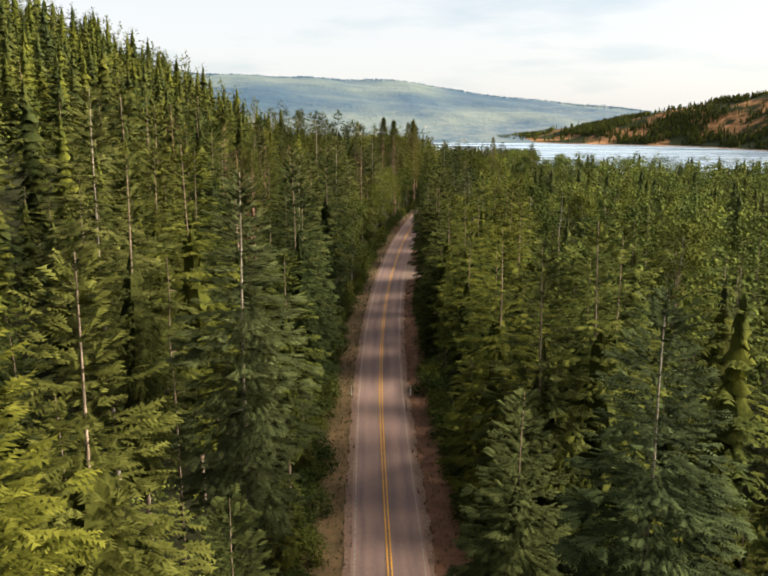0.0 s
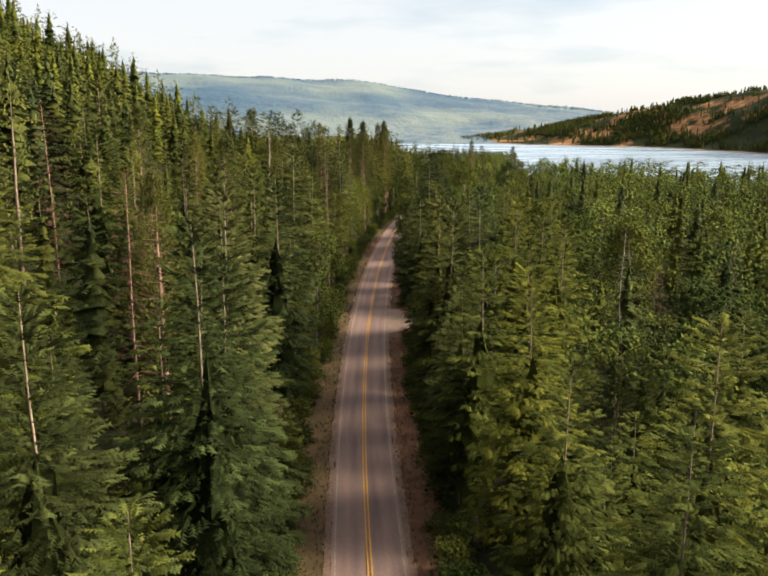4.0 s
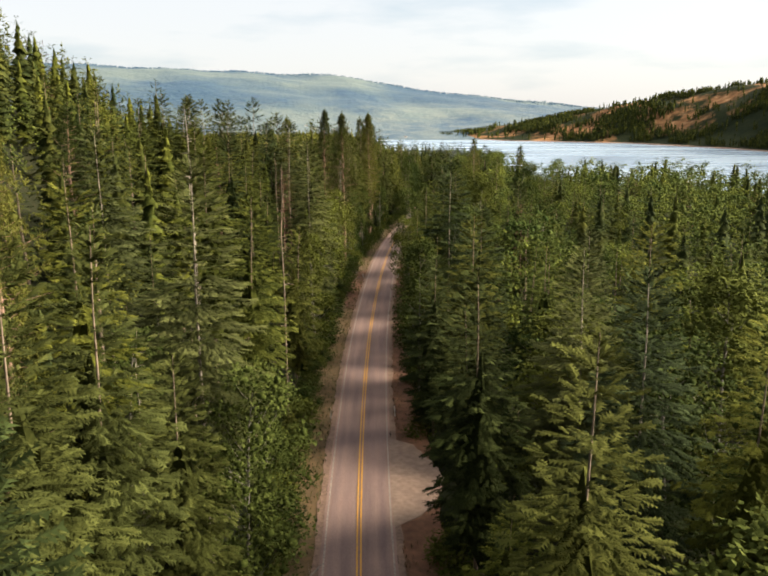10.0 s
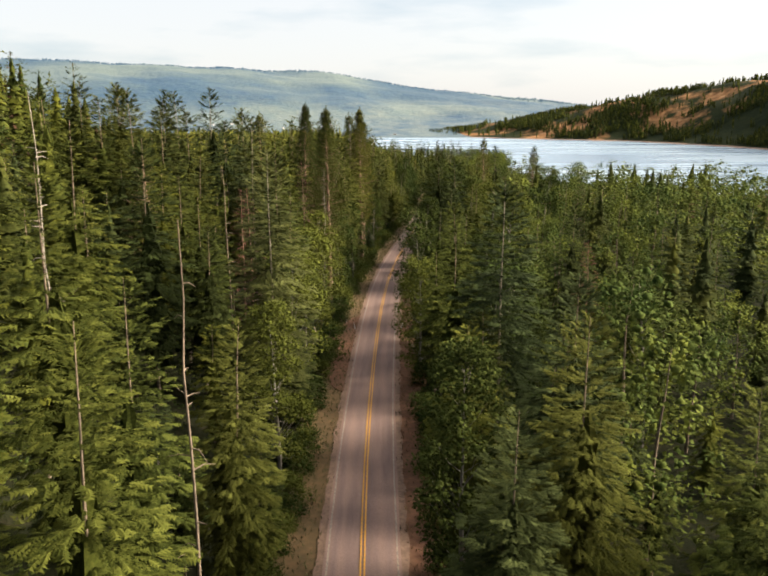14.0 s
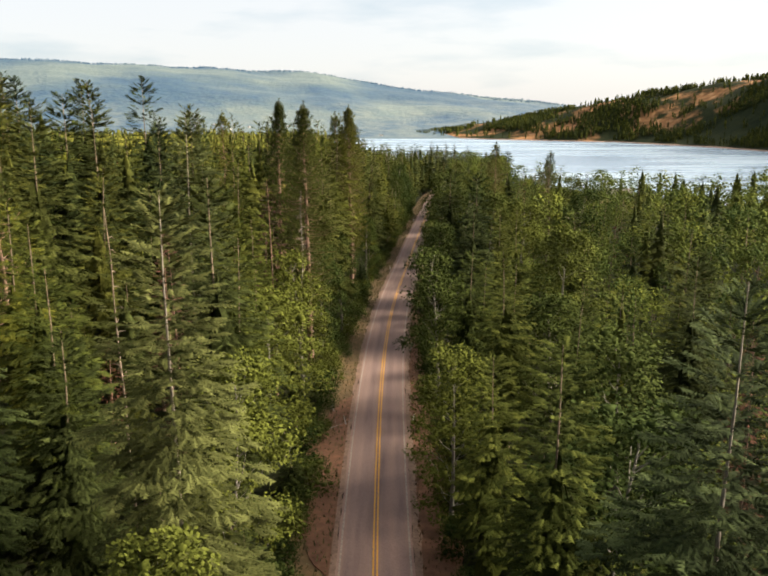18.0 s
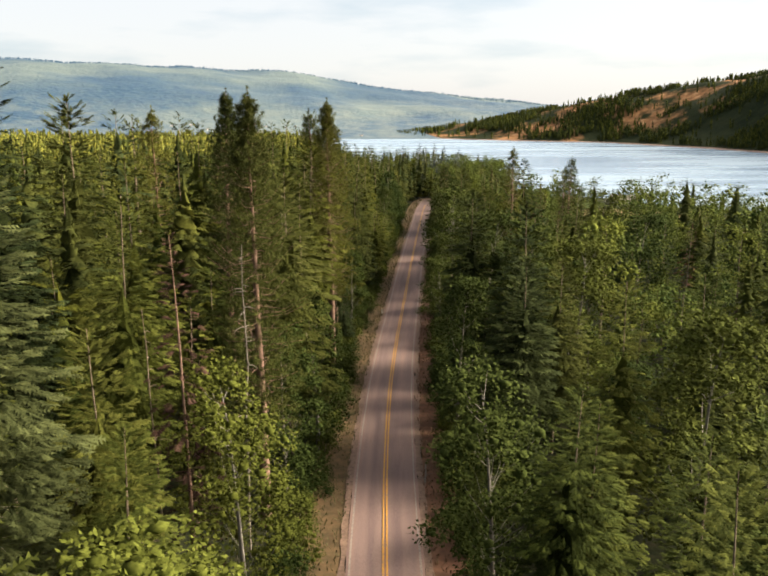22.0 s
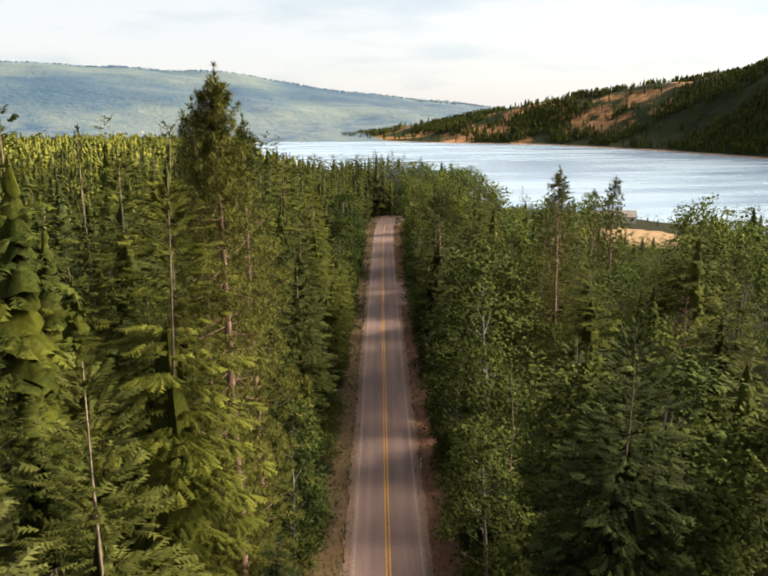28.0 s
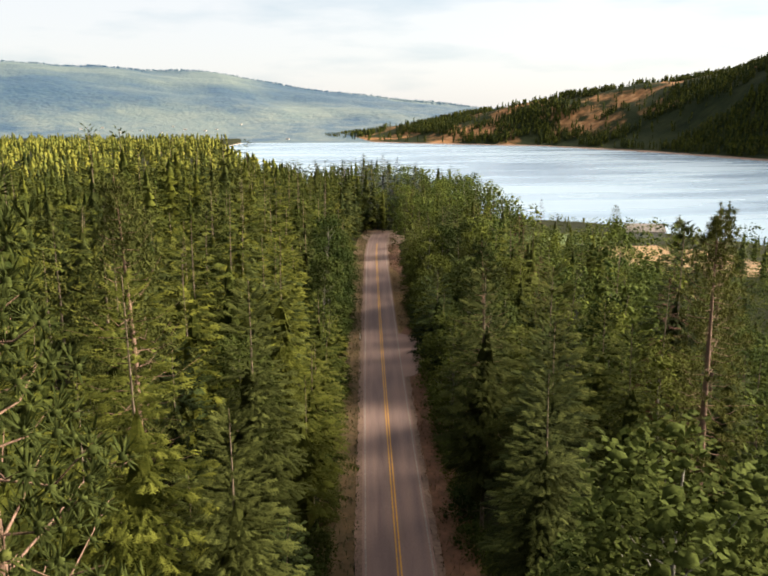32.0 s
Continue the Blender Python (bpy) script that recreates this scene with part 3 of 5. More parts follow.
def bough(o, out, ln, sag, dens, size, slim, hang, least, rnd):
    """One bough of a conifer: a drooping plate of sprays. Returns bases, ways, lengths, widths and how far out each sits."""
    side = np.array([-out[1], out[0], 0])
    m = max(least, int(dens * 1.2 * slim * ln * ln + rnd.rand()))
    s = np.concatenate([0.85 * rnd.rand(m) ** 0.65, [0.82]])
    t = np.concatenate([rnd.uniform(-1, 1, m), [0.0]])
    half = slim * ln * (1.02 - s) ** 0.5 * np.minimum(1, 2.0 * s + 0.15)
    base = o + out * (s * ln)[:, None] + side * (t * half * 0.8)[:, None]
    base[:, 2] += sag(s) - 0.25 * np.abs(t) * half
    slope = (sag(s + 0.05) - sag(s)) / (0.05 * ln)
    way = out[None] + side * (t * rnd.uniform(0.4, 1.0, m + 1))[:, None]
    way[:, 2] += slope + rnd.normal(0, 0.14, m + 1) - hang
    length = np.minimum(size, 0.50 * ln + 0.15) * rnd.uniform(0.75, 1.25, m + 1)
    return base, way, length, 0.30 * length * rnd.uniform(0.85, 1.2, m + 1), s


def conifer(seed, h=28.0, spread=3.2, full=0.38, shape=0.85, bare=0.10, gap=0.80, per=7, droop=0.34, rise=0.12, tipup=0.22, dens=4.0, size=0.80, ragged=0.22, slim=0.26, hang=0.0, dead_low=0.2, teeth=4, core=0.0, top=0.74):
    """Fir, spruce or larch: whorls of boughs from the tip down, each a plate of sprays. Returns trunk, crown, bare lower twigs."""
    rnd = np.random.RandomState(seed)
    trunk, p = stem(h, 0.006 * h + 0.03, rnd)
    rows = [[], [], [], [], []]
    z = h * 0.985
    while z > h * bare:
        below = h - z
        k = min(1.0, below / (full * h))
        u = (z / h - bare) / (1 - bare)
        rad = (spread * k ** shape * (1 + rnd.normal(0, ragged * 0.3)) + 0.12) * (0.55 + 3.0 * u if u < 0.15 else 1.0)
        n = max(4, int(round(per * (0.6 + 0.4 * k))))
        a0 = rnd.uniform(0, 6.28)
        for b in range(n):
            if rnd.rand() < 0.35 * ragged:
                continue
            a = a0 + b * 6.283 / n + rnd.normal(0, 0.2)
            ln = max(0.15, rad * rnd.uniform(1 - 1.2 * ragged, 1 + ragged))
            o = on_stem(p, h, np.array([min(z + rnd.normal(0, 0.2 * gap), h * 0.99)]))[0]
            steep = rise + 0.75 * (1 - k) ** 1.6 + rnd.normal(0, 0.08)
            fall = droop * (0.35 + 0.65 * k)
            for box_, q in zip(rows, bough(o, np.array([math.cos(a), math.sin(a), 0]), ln, lambda s: ln * (steep * s - fall * s ** 2 + tipup * np.maximum(s - 0.7, 0)), dens, size, slim, hang, (4 if ln < 1.6 else 3) if teeth > 3 else 2, rnd)):
                box_.append(q)
        z -= gap * (0.45 + 0.55 * k) * rnd.uniform(0.8, 1.2)
    n = 5
    rows[0].append(on_stem(p, h, h * np.linspace(0.955, 0.985, n)))
    rows[1].append(np.stack([rnd.normal(0, 0.3, n), rnd.normal(0, 0.3, n), np.ones(n)], -1))
    rows[2].append(np.full(n, 0.022 * h)); rows[3].append(np.full(n, 0.10)); rows[4].append(np.full(n, 0.5))
    base, way, length, width, out_ = [np.concatenate(q) for q in rows]
    # light shoots in the upper crown only: top light put into the colour
    lit_tip = (out_ > 0.74) & (base[:, 2] > 0.52 * h)
    order = np.argsort(lit_tip, kind="stable")
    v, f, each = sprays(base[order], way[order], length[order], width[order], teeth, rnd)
    tips = int(lit_tip.sum())
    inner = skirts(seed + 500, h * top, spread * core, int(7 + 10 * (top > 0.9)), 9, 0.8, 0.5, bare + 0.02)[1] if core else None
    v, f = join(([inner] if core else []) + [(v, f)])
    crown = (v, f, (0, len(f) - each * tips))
    twigs = []
    for k in range(int(16 * dead_low / 0.2)):
        z = h * rnd.uniform(0.08, bare + 0.32)
        a, ln = rnd.uniform(0, 6.28), rnd.uniform(0.8, 2.0)
        o = on_stem(p, h, np.array([z]))[0]
        q = np.array([o, o + [math.cos(a) * ln * 0.5, math.sin(a) * ln * 0.5, -0.05 * ln], o + [math.cos(a) * ln, math.sin(a) * ln, -0.25 * ln]])
        twigs.append(tube(q, [0.03, 0.02, 0.008], 3))
    return trunk, crown, join(twigs) if twigs else None


def skirts(seed, h=28.0, spread=3.7, levels=7, seg=8, shape=0.85, full=0.6, bare=0.06):
    """A far conifer: stacked ragged skirts of boughs, each bough a drooping leaf of the skirt."""
    rnd = np.random.RandomState(seed)
    parts = []
    for lv in range(levels):
        u = lv / levels
        z = h * (bare + (0.96 - bare) * u)
        rad = spread * min(1.0, (1 - u) / full) ** shape * rnd.uniform(0.85, 1.15) + 0.15
        top = min(z + h / levels * 1.25, h)
        a = np.arange(seg) * 6.283 / seg + rnd.uniform(0, 6.28) + rnd.normal(0, 0.12, seg)
        r = rad * rnd.uniform(0.62, 1.25, seg)
        ring = np.stack([np.cos(a) * r, np.sin(a) * r, np.full(seg, z) + rnd.normal(0, 0.25 * h / levels, seg)], -1)
        v = np.concatenate([ring, np.tile([[0, 0, top]], (seg, 1))])
        f = [(k, (k + 1) % seg, seg + k) for k in range(seg)]
        parts.append((v, np.array(f)))
    tip = np.array([[0.25, 0, h * 0.94], [-0.12, 0.2, h * 0.94], [-0.12, -0.2, h * 0.94], [0, 0, h]])
    parts.append((tip, np.array([(0, 1, 3), (1, 2, 3), (2, 0, 3)])))
    return None, join(parts), None


BALL_V = np.array([(0, 0, 1), (0.9, 0, 0.45), (0.28, 0.85, 0.45), (-0.72, 0.53, 0.45), (-0.72, -0.53, 0.45), (0.28, -0.85, 0.45), (0.72, 0.53, -0.45), (-0.28, 0.85, -0.45), (-0.9, 0, -0.45), (-0.28, -0.85, -0.45), (0.72, -0.53, -0.45)], float)
BALL_F = np.array([(0, k, k % 5 + 1) for k in range(1, 6)] + [(k, k + 5, k % 5 + 1) for k in range(1, 6)] + [(k % 5 + 1, k + 5, k % 5 + 6) for k in range(1, 6)])


def blob(c, r, rnd, flat=0.8):
    """A small uneven leaf mass, open below."""
    return c + (BALL_V * rnd.uniform(0.7, 1.2, (11, 1)) + rnd.normal(0, 0.08, (11, 3))) * r * [1, 1, flat], BALL_F


def pine(seed, h=30.0, spread=3.6, bare=0.4, boughs=46, tufts=3, needles=11, size=0.62, wide=0.085, top=1.0):
    """Open pine: a long bare stem, crooked boughs that end in round needle tufts."""
    rnd = np.random.RandomState(seed)
    trunk, p = stem(h, 0.012 * h + 0.06, rnd, 0.3, 7, 9)
    base, way, wood, cores = [], [], [], []
    for k in range(boughs):
        u = (k + rnd.uniform(0, 1)) / boughs
        z = h * (bare + (0.97 - bare) * u)
        a = k * 2.4 + rnd.normal(0, 0.4)
        ln = spread * (0.35 + 0.75 * math.sin(math.pi * min(1, 0.18 + 0.82 * u) ** 1.1)) * rnd.uniform(0.6, 1.2)
        ln *= 1 - 0.55 * u ** 3 * top
        o = on_stem(p, h, np.array([z]))[0]
        out = np.array([math.cos(a), math.sin(a), 0])
        e1 = o + out * ln * 0.55 + [0, 0, ln * rnd.uniform(-0.12, 0.12)]
        e2 = o + out * ln + [0, 0, ln * (0.08 + 0.35 * u + rnd.uniform(-0.1, 0.15))]
        wood.append(tube(np.array([o, e1, e2]), [0.045, 0.026, 0.010], 3))
        spots = [e2 + rnd.normal(0, 0.12, 3)]
        for q in range(tufts - 1):
            w = rnd.uniform(0.35, 0.95)
            spots.append(o * (1 - w) + e2 * w + rnd.normal(0, 0.32, 3) + np.cross(out, [0, 0, 1]) * rnd.choice([-1, 1]) * ln * 0.28 * rnd.rand())
        for sp in spots:
            d = rnd.normal(0, 1, (needles, 3))
            d = d / np.linalg.norm(d, axis=1, keepdims=True) + out * 0.35 + [0, 0, 0.4]
            base.append(np.tile(sp, (needles, 1)) + d * 0.20 * size)
            way.append(d)
            cores.append(blob(sp, size * 0.30, rnd))
    for k in range(70):
        z = h * rnd.uniform(0.12, 0.72)
        a, ln = rnd.uniform(0, 6.28), rnd.uniform(0.5, 1.4)
        o, d = on_stem(p, h, np.array([z]))[0], np.array([math.cos(a), math.sin(a), 0])
        side = np.array([-d[1], d[0], 0]) * rnd.uniform(-0.5, 0.5)
        wood.append(tube(np.array([o, o + (d + side * 0.3) * ln * 0.5 + [0, 0, 0.05 * ln], o + (d + side) * ln + [0, 0, rnd.uniform(-0.35, 0.1) * ln]]), [0.028, 0.018, 0.006], 3))
    for q in range(2):
        d = rnd.normal(0, 1, (needles, 3)) * [0.6, 0.6, 1] + [0, 0, 0.9]
        base.append(np.tile(p[-1] - [0, 0, 0.5 * q], (needles, 1)))
        way.append(d)
    base, way = np.concatenate(base), np.concatenate(way)
    n = len(base)
    v, f = join(cores + [pack(blades(base, way, size * rnd.uniform(0.7, 1.25, n), wide * rnd.uniform(0.8, 1.5, n), rnd))])
    return trunk, (v, f, (0, len(f))), join(wood)


def broadleaf(seed, h=16.0, spread=3.6, clumps=44, leaves=26, low=0.28, leaf=0.34, slim=1.0):
    """Birch, aspen or cottonwood: forked limbs carrying clumps of leaves."""
    rnd = np.random.RandomState(seed)
    trunk, p = stem(h * 0.92, 0.009 * h + 0.05, rnd, 0.5, 6, 7)
    base, way, wood, cores = [], [], [], []
    for k in range(clumps):
        u = rnd.beta(1.35, 1.15)
        z = h * (low + (0.97 - low) * u)
        env = spread * math.sqrt(max(0.03, 1 - ((u - 0.42) / 0.62) ** 2))
        a = k * 2.4 + rnd.normal(0, 0.3)
        r = env * math.sqrt(rnd.uniform(0.12, 1.0))
        c = np.array([math.cos(a) * r, math.sin(a) * r, z]) + on_stem(p, h, np.array([z]))[0] * [1, 1, 0]
        cs = rnd.uniform(0.55, 1.05) * (0.28 * spread + 0.15)
        d = rnd.normal(0, 1, (leaves, 3))
        d /= np.linalg.norm(d, axis=1, keepdims=True)
        base.append(c + d * cs * rnd.uniform(0.55, 1.05, (leaves, 1)) * [1, 1, 0.75])
        cores.append(blob(c, cs * 0.30, rnd))
        way.append(d * 0.6 + rnd.normal(0, 0.5, (leaves, 3)) + [0, 0, -0.1])
        if k % 3 == 0:
            o = on_stem(p, h, np.array([max(h * 0.15, z - r * 0.8 - 0.6)]))[0]
            wood.append(tube(np.array([o, (o * 0.45 + c * 0.55) + [0, 0, -0.15 * r], c]), [0.032, 0.022, 0.008], 3))
    base, way = np.concatenate(base), np.concatenate(way)
    n = len(base)
    v, f = join(cores + [pack(blades(base, way, leaf * rnd.uniform(0.7, 1.4, n), leaf * 0.42 * rnd.uniform(0.8, 1.3, n), rnd, 0.2))])
    return trunk, (v, f, (0, len(f))), join(wood)


def bare_snag(seed, h=24.0, twigs=40, long=1.6, r=0.20):
    rnd = np.random.RandomState(seed)
    trunk, p = stem(h, r, rnd, 0.4, 6, 9)
    out = []
    for k in range(twigs):
        z = h * rnd.uniform(0.2, 0.97)
        a, ln = rnd.uniform(0, 6.28), long * rnd.uniform(0.3, 1.1) * (1.15 - z / h * 0.8)
        o = on_stem(p, h, np.array([z]))[0]
        d = np.array([math.cos(a), math.sin(a), 0])
        q = np.array([o, o + d * ln * 0.5 + [0, 0, 0.06 * ln], o + d * ln + [0, 0, rnd.uniform(-0.35, 0.15) * ln]])
        out.append(tube(q, [0.04, 0.026, 0.008], 3))
    return trunk, None, out


def bush(seed, h=4.0, spread=2.0, clumps=16, leaves=24, leaf=0.30):
    rnd = np.random.RandomState(seed)
    base, way, wood, cores = [], [], [], []
    for k in range(clumps):
        u = rnd.rand()
        a, r = k * 2.4, spread * math.sqrt(rnd.uniform(0.05, 1)) * (1 - 0.45 * u)
        c = np.array([math.cos(a) * r, math.sin(a) * r, h * (0.15 + 0.75 * u)])
        d = rnd.normal(0, 1, (leaves, 3))
        d /= np.linalg.norm(d, axis=1, keepdims=True)
        base.append(c + d * rnd.uniform(0.5, 1.0, (leaves, 1)) * spread * 0.42)
        cores.append(blob(c, spread * 0.13, rnd))
        way.append(d + rnd.normal(0, 0.5, (leaves, 3)))
        if k % 3 == 0:
            wood.append(tube(np.array([[0, 0, -0.1], c * [0.5, 0.5, 0.6], c]), [0.05, 0.035, 0.01], 3))
    base, way = np.concatenate(base), np.concatenate(way)
    n = len(base)
    v, f = join(cores + [pack(blades(base, way, leaf * rnd.uniform(0.7, 1.4, n), leaf * 0.45 * rnd.uniform(0.8, 1.3, n), rnd, 0.2))])
    return None, (v, f, (0, len(f))), join(wood)


KINDS = {}


def add_kind(key, name, fol, bark_mat, shape, height, label, category="tree"):
    """A prototype kept as meshes only; trees are objects on these meshes."""
    made = []
    trunk, crown, limbs = shape
    if fol is None:
        wood_parts = [("trunk", trunk)] + [("branch", q) for q in limbs]
    else:
        wood_parts = [("trunk", join([q for q in (trunk, limbs) if q is not None]))]
    for part_name, data, mat in [(n, d, bark_mat) for n, d in wood_parts] + ([("crown", crown, M_THING[fol])] if crown is not None else []):
        me = bpy.data.meshes.new(part_name)
        me.from_pydata(data[0].tolist(), [], data[1].tolist())
        me.materials.append(mat)
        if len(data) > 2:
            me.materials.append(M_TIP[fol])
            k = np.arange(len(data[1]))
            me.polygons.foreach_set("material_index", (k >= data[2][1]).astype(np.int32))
        if part_name != "crown" or fol in ("pine", "birch"):
            me.shade_smooth()
        made.append((part_name, me))
    KINDS.setdefault(key, []).append(dict(name=name, parts=made, height=height, label=label, category=category))


# standing trees in full and, for the rest of the stand, with coarser sprays
for key_end, more, dens, size, teeth in (("", 1.0, 4.6, 0.78, 4), ("_stand", 1.4, 2.2, 1.15, 3), ("_back", 1.9, 1.2, 1.55, 3)):
    for sd in (1, 2, 3):
        add_kind("fir" + key_end, "fir_tree", "fir", M_BARK, conifer(sd, 28, 3.6 + 0.3 * sd, 0.44, 0.72, 0.22, 0.85 * more, 7, 0.42, 0.10, 0.30, dens, size, 0.18, 0.28, 0.0, 0.2, teeth, 0.36, 0.78), 28, "tall dark green fir with layered drooping boughs in dense woods")
    for sd in (4, 5):
        add_kind("spruce" + key_end, "spruce_tree", "spruce", M_BARK, conifer(sd, 28, 4.4, 0.46, 0.78, 0.12, 0.80 * more, 8, 0.38, 0.14, 0.30, dens, size, 0.14, 0.28, 0.0, 0.1, teeth, 0.36, 0.78), 28, "blue-green spruce with dense drooping boughs")
    for sd in (6, 7, 8):
        add_kind("larch" + key_end, "larch_tree", "larch", M_BARK, conifer(sd, 29, 3.7 + 0.25 * (sd - 6), 0.42, 0.68, 0.26, 0.76 * more, 7, 0.24, 0.20, 0.1, dens * 1.05, size * 0.9, 0.24, 0.25, 0.30, 0.2, teeth, 0.36, 0.78), 29, "slender yellow-green larch with soft feathery foliage")
    for sd in (9, 10):
        add_kind("old_fir" + key_end, "fir_tree", "old", M_BARK_PALE, conifer(sd, 34, 4.3 + 0.3 * (sd - 9), 0.36, 0.74, 0.20, 0.90 * more, 8, 0.30, 0.06, 0.25, dens, size, 0.22, 0.29, 0.0, 0.5, teeth, 0.0), 34, "old open fir with pale trunk showing through sparse boughs")
add_kind("silver", "spruce_tree", "silver", M_BARK, conifer(23, 26, 3.6, 0.50, 0.95, 0.03, 1.0, 7, 0.32, 0.14, 0.3, 2.4, 1.2, 0.14, 0.27, 0.0, 0.0, 3, 0.3), 26, "silver-blue spruce at the end of the road")
for sd in (11, 12):
    add_kind("pine", "pine_tree", "pine", M_BARK_RED, pine(sd, 31, 3.5, 0.26, 104, 7, 22, 0.38, 0.026), 31, "tall pine with reddish bark and clustered needle tufts")
add_kind("big_pine", "pine_tree", "pine", M_BARK_RED, pine(13, 41, 3.9, 0.26, 220, 9, 56, 0.34, 0.013, 1.3), 41, "very tall pine with reddish trunk standing above the woods")
for sd in (14, 15, 16):
    add_kind("birch", "broadleaf_tree", "birch", M_BARK_BIRCH, broadleaf(sd, 17, 3.0 + 0.35 * (sd - 14), 96, 92, 0.14, 0.215), 17, "light green broadleaf tree with pale trunk among conifers")
for sd in (17, 18):
    add_kind("snag", "dead_tree", None, M_BARK_PALE if sd == 17 else M_BARK, bare_snag(sd, 24, 24, 1.7, 0.10), 24, "bare pale dead tree trunk with short broken twigs")
add_kind("rust", "dead_fir", "dead", M_BARK_RED, conifer(19, 26, 1.9, 0.40, 0.8, 0.10, 0.9, 6, 0.30, 0.0, 0.1, 3.5, 0.6, 0.36, 0.22, 0.1, 0.6, 3, 0.0), 26, "dying conifer with rust-brown needles on a thin trunk")
for sd in (20, 21, 22):
    add_kind("bush", "shrub", "birch", M_BARK, bush(sd, 4.0, 2.2, 30, 60, 0.18), 4.0, "dense green roadside shrub under the trees", "shrub")
COUNT = {}


def plant(key, x, y, top=None, height=None, turn=None, variant=None, label="", girth=1.0):
    """One tree as a thing: an Empty at its foot with its trunk and crown."""
    kinds = KINDS[key]
    COUNT[key] = COUNT.get(key, 0) + 1
    k = kinds[(COUNT[key] if variant is None else variant) % len(kinds)]
    z = float(ground_z(x, y)) - 0.08
    if abs(x - float(road_x(min(y, 720)))) < 9.6 and y < 712:
        z = min(z, float(road_z(y)) - 0.6)
    h = (top - z) if top is not None else height
    f = h / k["height"]
    g = f ** 0.7 * girth
    e = new(k["name"])
    e.matrix_world = Matrix.LocRotScale((x, y, z), Euler((0, 0, random.uniform(0, 6.28) if turn is None else turn)), (g, g, f))
    tagged(e, label or k["label"], k["category"], "trees beside the road" if k["category"] == "tree" else "roadside shrubs")
    for name, me in k["parts"]:
        ob = new(name, me)
        ob.parent = e
    PLACED.append((x, y))
    return e


PLACED = []
MARKS = []


CAPS = []


def capped(x, y, h):
    """Trees that stand just before a marked tree stay lower than its crown."""
    z = float(ground_z(x, y))
    for mx, my, mt in CAPS:
        if 0 < my - y < 32 and abs(x - mx) < 3.6:
            h = min(h, mt - 5.5 - 0.16 * (my - y) - z)
    return max(h, 4.0)


def far_enough(x, y, gap):
    return all((x - a) ** 2 + (y - b) ** 2 > gap * gap for a, b in PLACED[-70:] + MARKS)

# ---- landmark trees, stretch by stretch: kind, x, y, height of the tip ----
def stretch(rows):
    for key, x, y, top in rows:
        MARKS.append((x, y))
        CAPS.append((x, y, top))
        plant(key, x, y, top=top, girth=1.3 if key == "birch" and abs(x - float(road_x(min(y, 720)))) > 11 else 1.05)


stretch([("silver", 84, 706, 19), ("silver", 90, 716, 21.5), ("silver", 96, 712, 17), ("silver", 103, 722, 22), ("silver", 108, 713, 16), ("silver", 113, 728, 20), ("silver", 99, 733, 23), ("silver", 89, 729, 23.5), ("silver", 107, 702, 13), ("silver", 78, 722, 21)])
stretch([("old_fir", 8.6, 32.7, 30.7), ("spruce", 3.7, 40.4, 23.0), ("fir", -16.0, 26.3, 33.6), ("larch", -15.5, 17.5, 33.5), ("snag", -20.9, 55.6, 28.5), ("fir", -11.9, 31.9, 20.6),
         ("old_fir", -28.8, 63.5, 41.1), ("larch", 10.2, 47.9, 31.9), ("fir", 6.6, 48.7, 30.5), ("larch", 12.8, 53.7, 30.8), ("fir", -23.9, 56.5, 36.0), ("old_fir", -14.6, 51.3, 35.0)])
stretch([("larch", 4.7, 56.5, 30.4), ("larch", -28.1, 92.3, 36.0), ("fir", -19.5, 76.9, 32.1), ("larch", -19.2, 96.4, 27.1), ("fir", 6.1, 175.0, 27.2), ("larch", 6.5, 98.5, 28.9),
         ("pine", -28.9, 136.0, 33.5), ("rust", -45.1, 149.9, 41.7), ("rust", -28.2, 122.9, 34.5), ("fir", -39.8, 105.1, 44.1), ("fir", -36.6, 108.5, 40.8), ("larch", -35.7, 138.0, 38.7)])
stretch([("pine", -26.3, 127.5, 34.4), ("larch", -25.0, 135.3, 33.2), ("larch", -23.2, 146.5, 32.4), ("fir", -18.2, 143.8, 32.3), ("old_fir", -17.0, 112.9, 33.6), ("fir", -14.9, 136.6, 32.5),
         ("fir", -15.2, 98.8, 30.0), ("fir", -14.6, 88.8, 33.4), ("larch", 5.1, 111.6, 28.0), ("snag", 29.1, 142.7, 25.6), ("fir", 6.0, 151.8, 29.0), ("fir", 5.2, 131.5, 30.0), ("larch", 13.2, 135.2, 30.2)])
stretch([("old_fir", -15.4, 178.0, 35.6), ("pine", -33.3, 186.1, 37.3), ("fir", -29.8, 157.9, 35.8), ("birch", 22.6, 177.2, 22.6), ("old_fir", 28.0, 214.6, 24.6), ("fir", 13.2, 213.3, 26.7),
         ("spruce", 16.1, 224.4, 26.7), ("old_fir", 14.4, 240.4, 32.4), ("birch", 33.7, 249.4, 22.0), ("fir", 36.3, 283.4, 25.3), ("spruce", 7.6, 209.1, 22.3), ("fir", 7.8, 187.1, 22.7), ("larch", 21.2, 207.8, 23.4)])
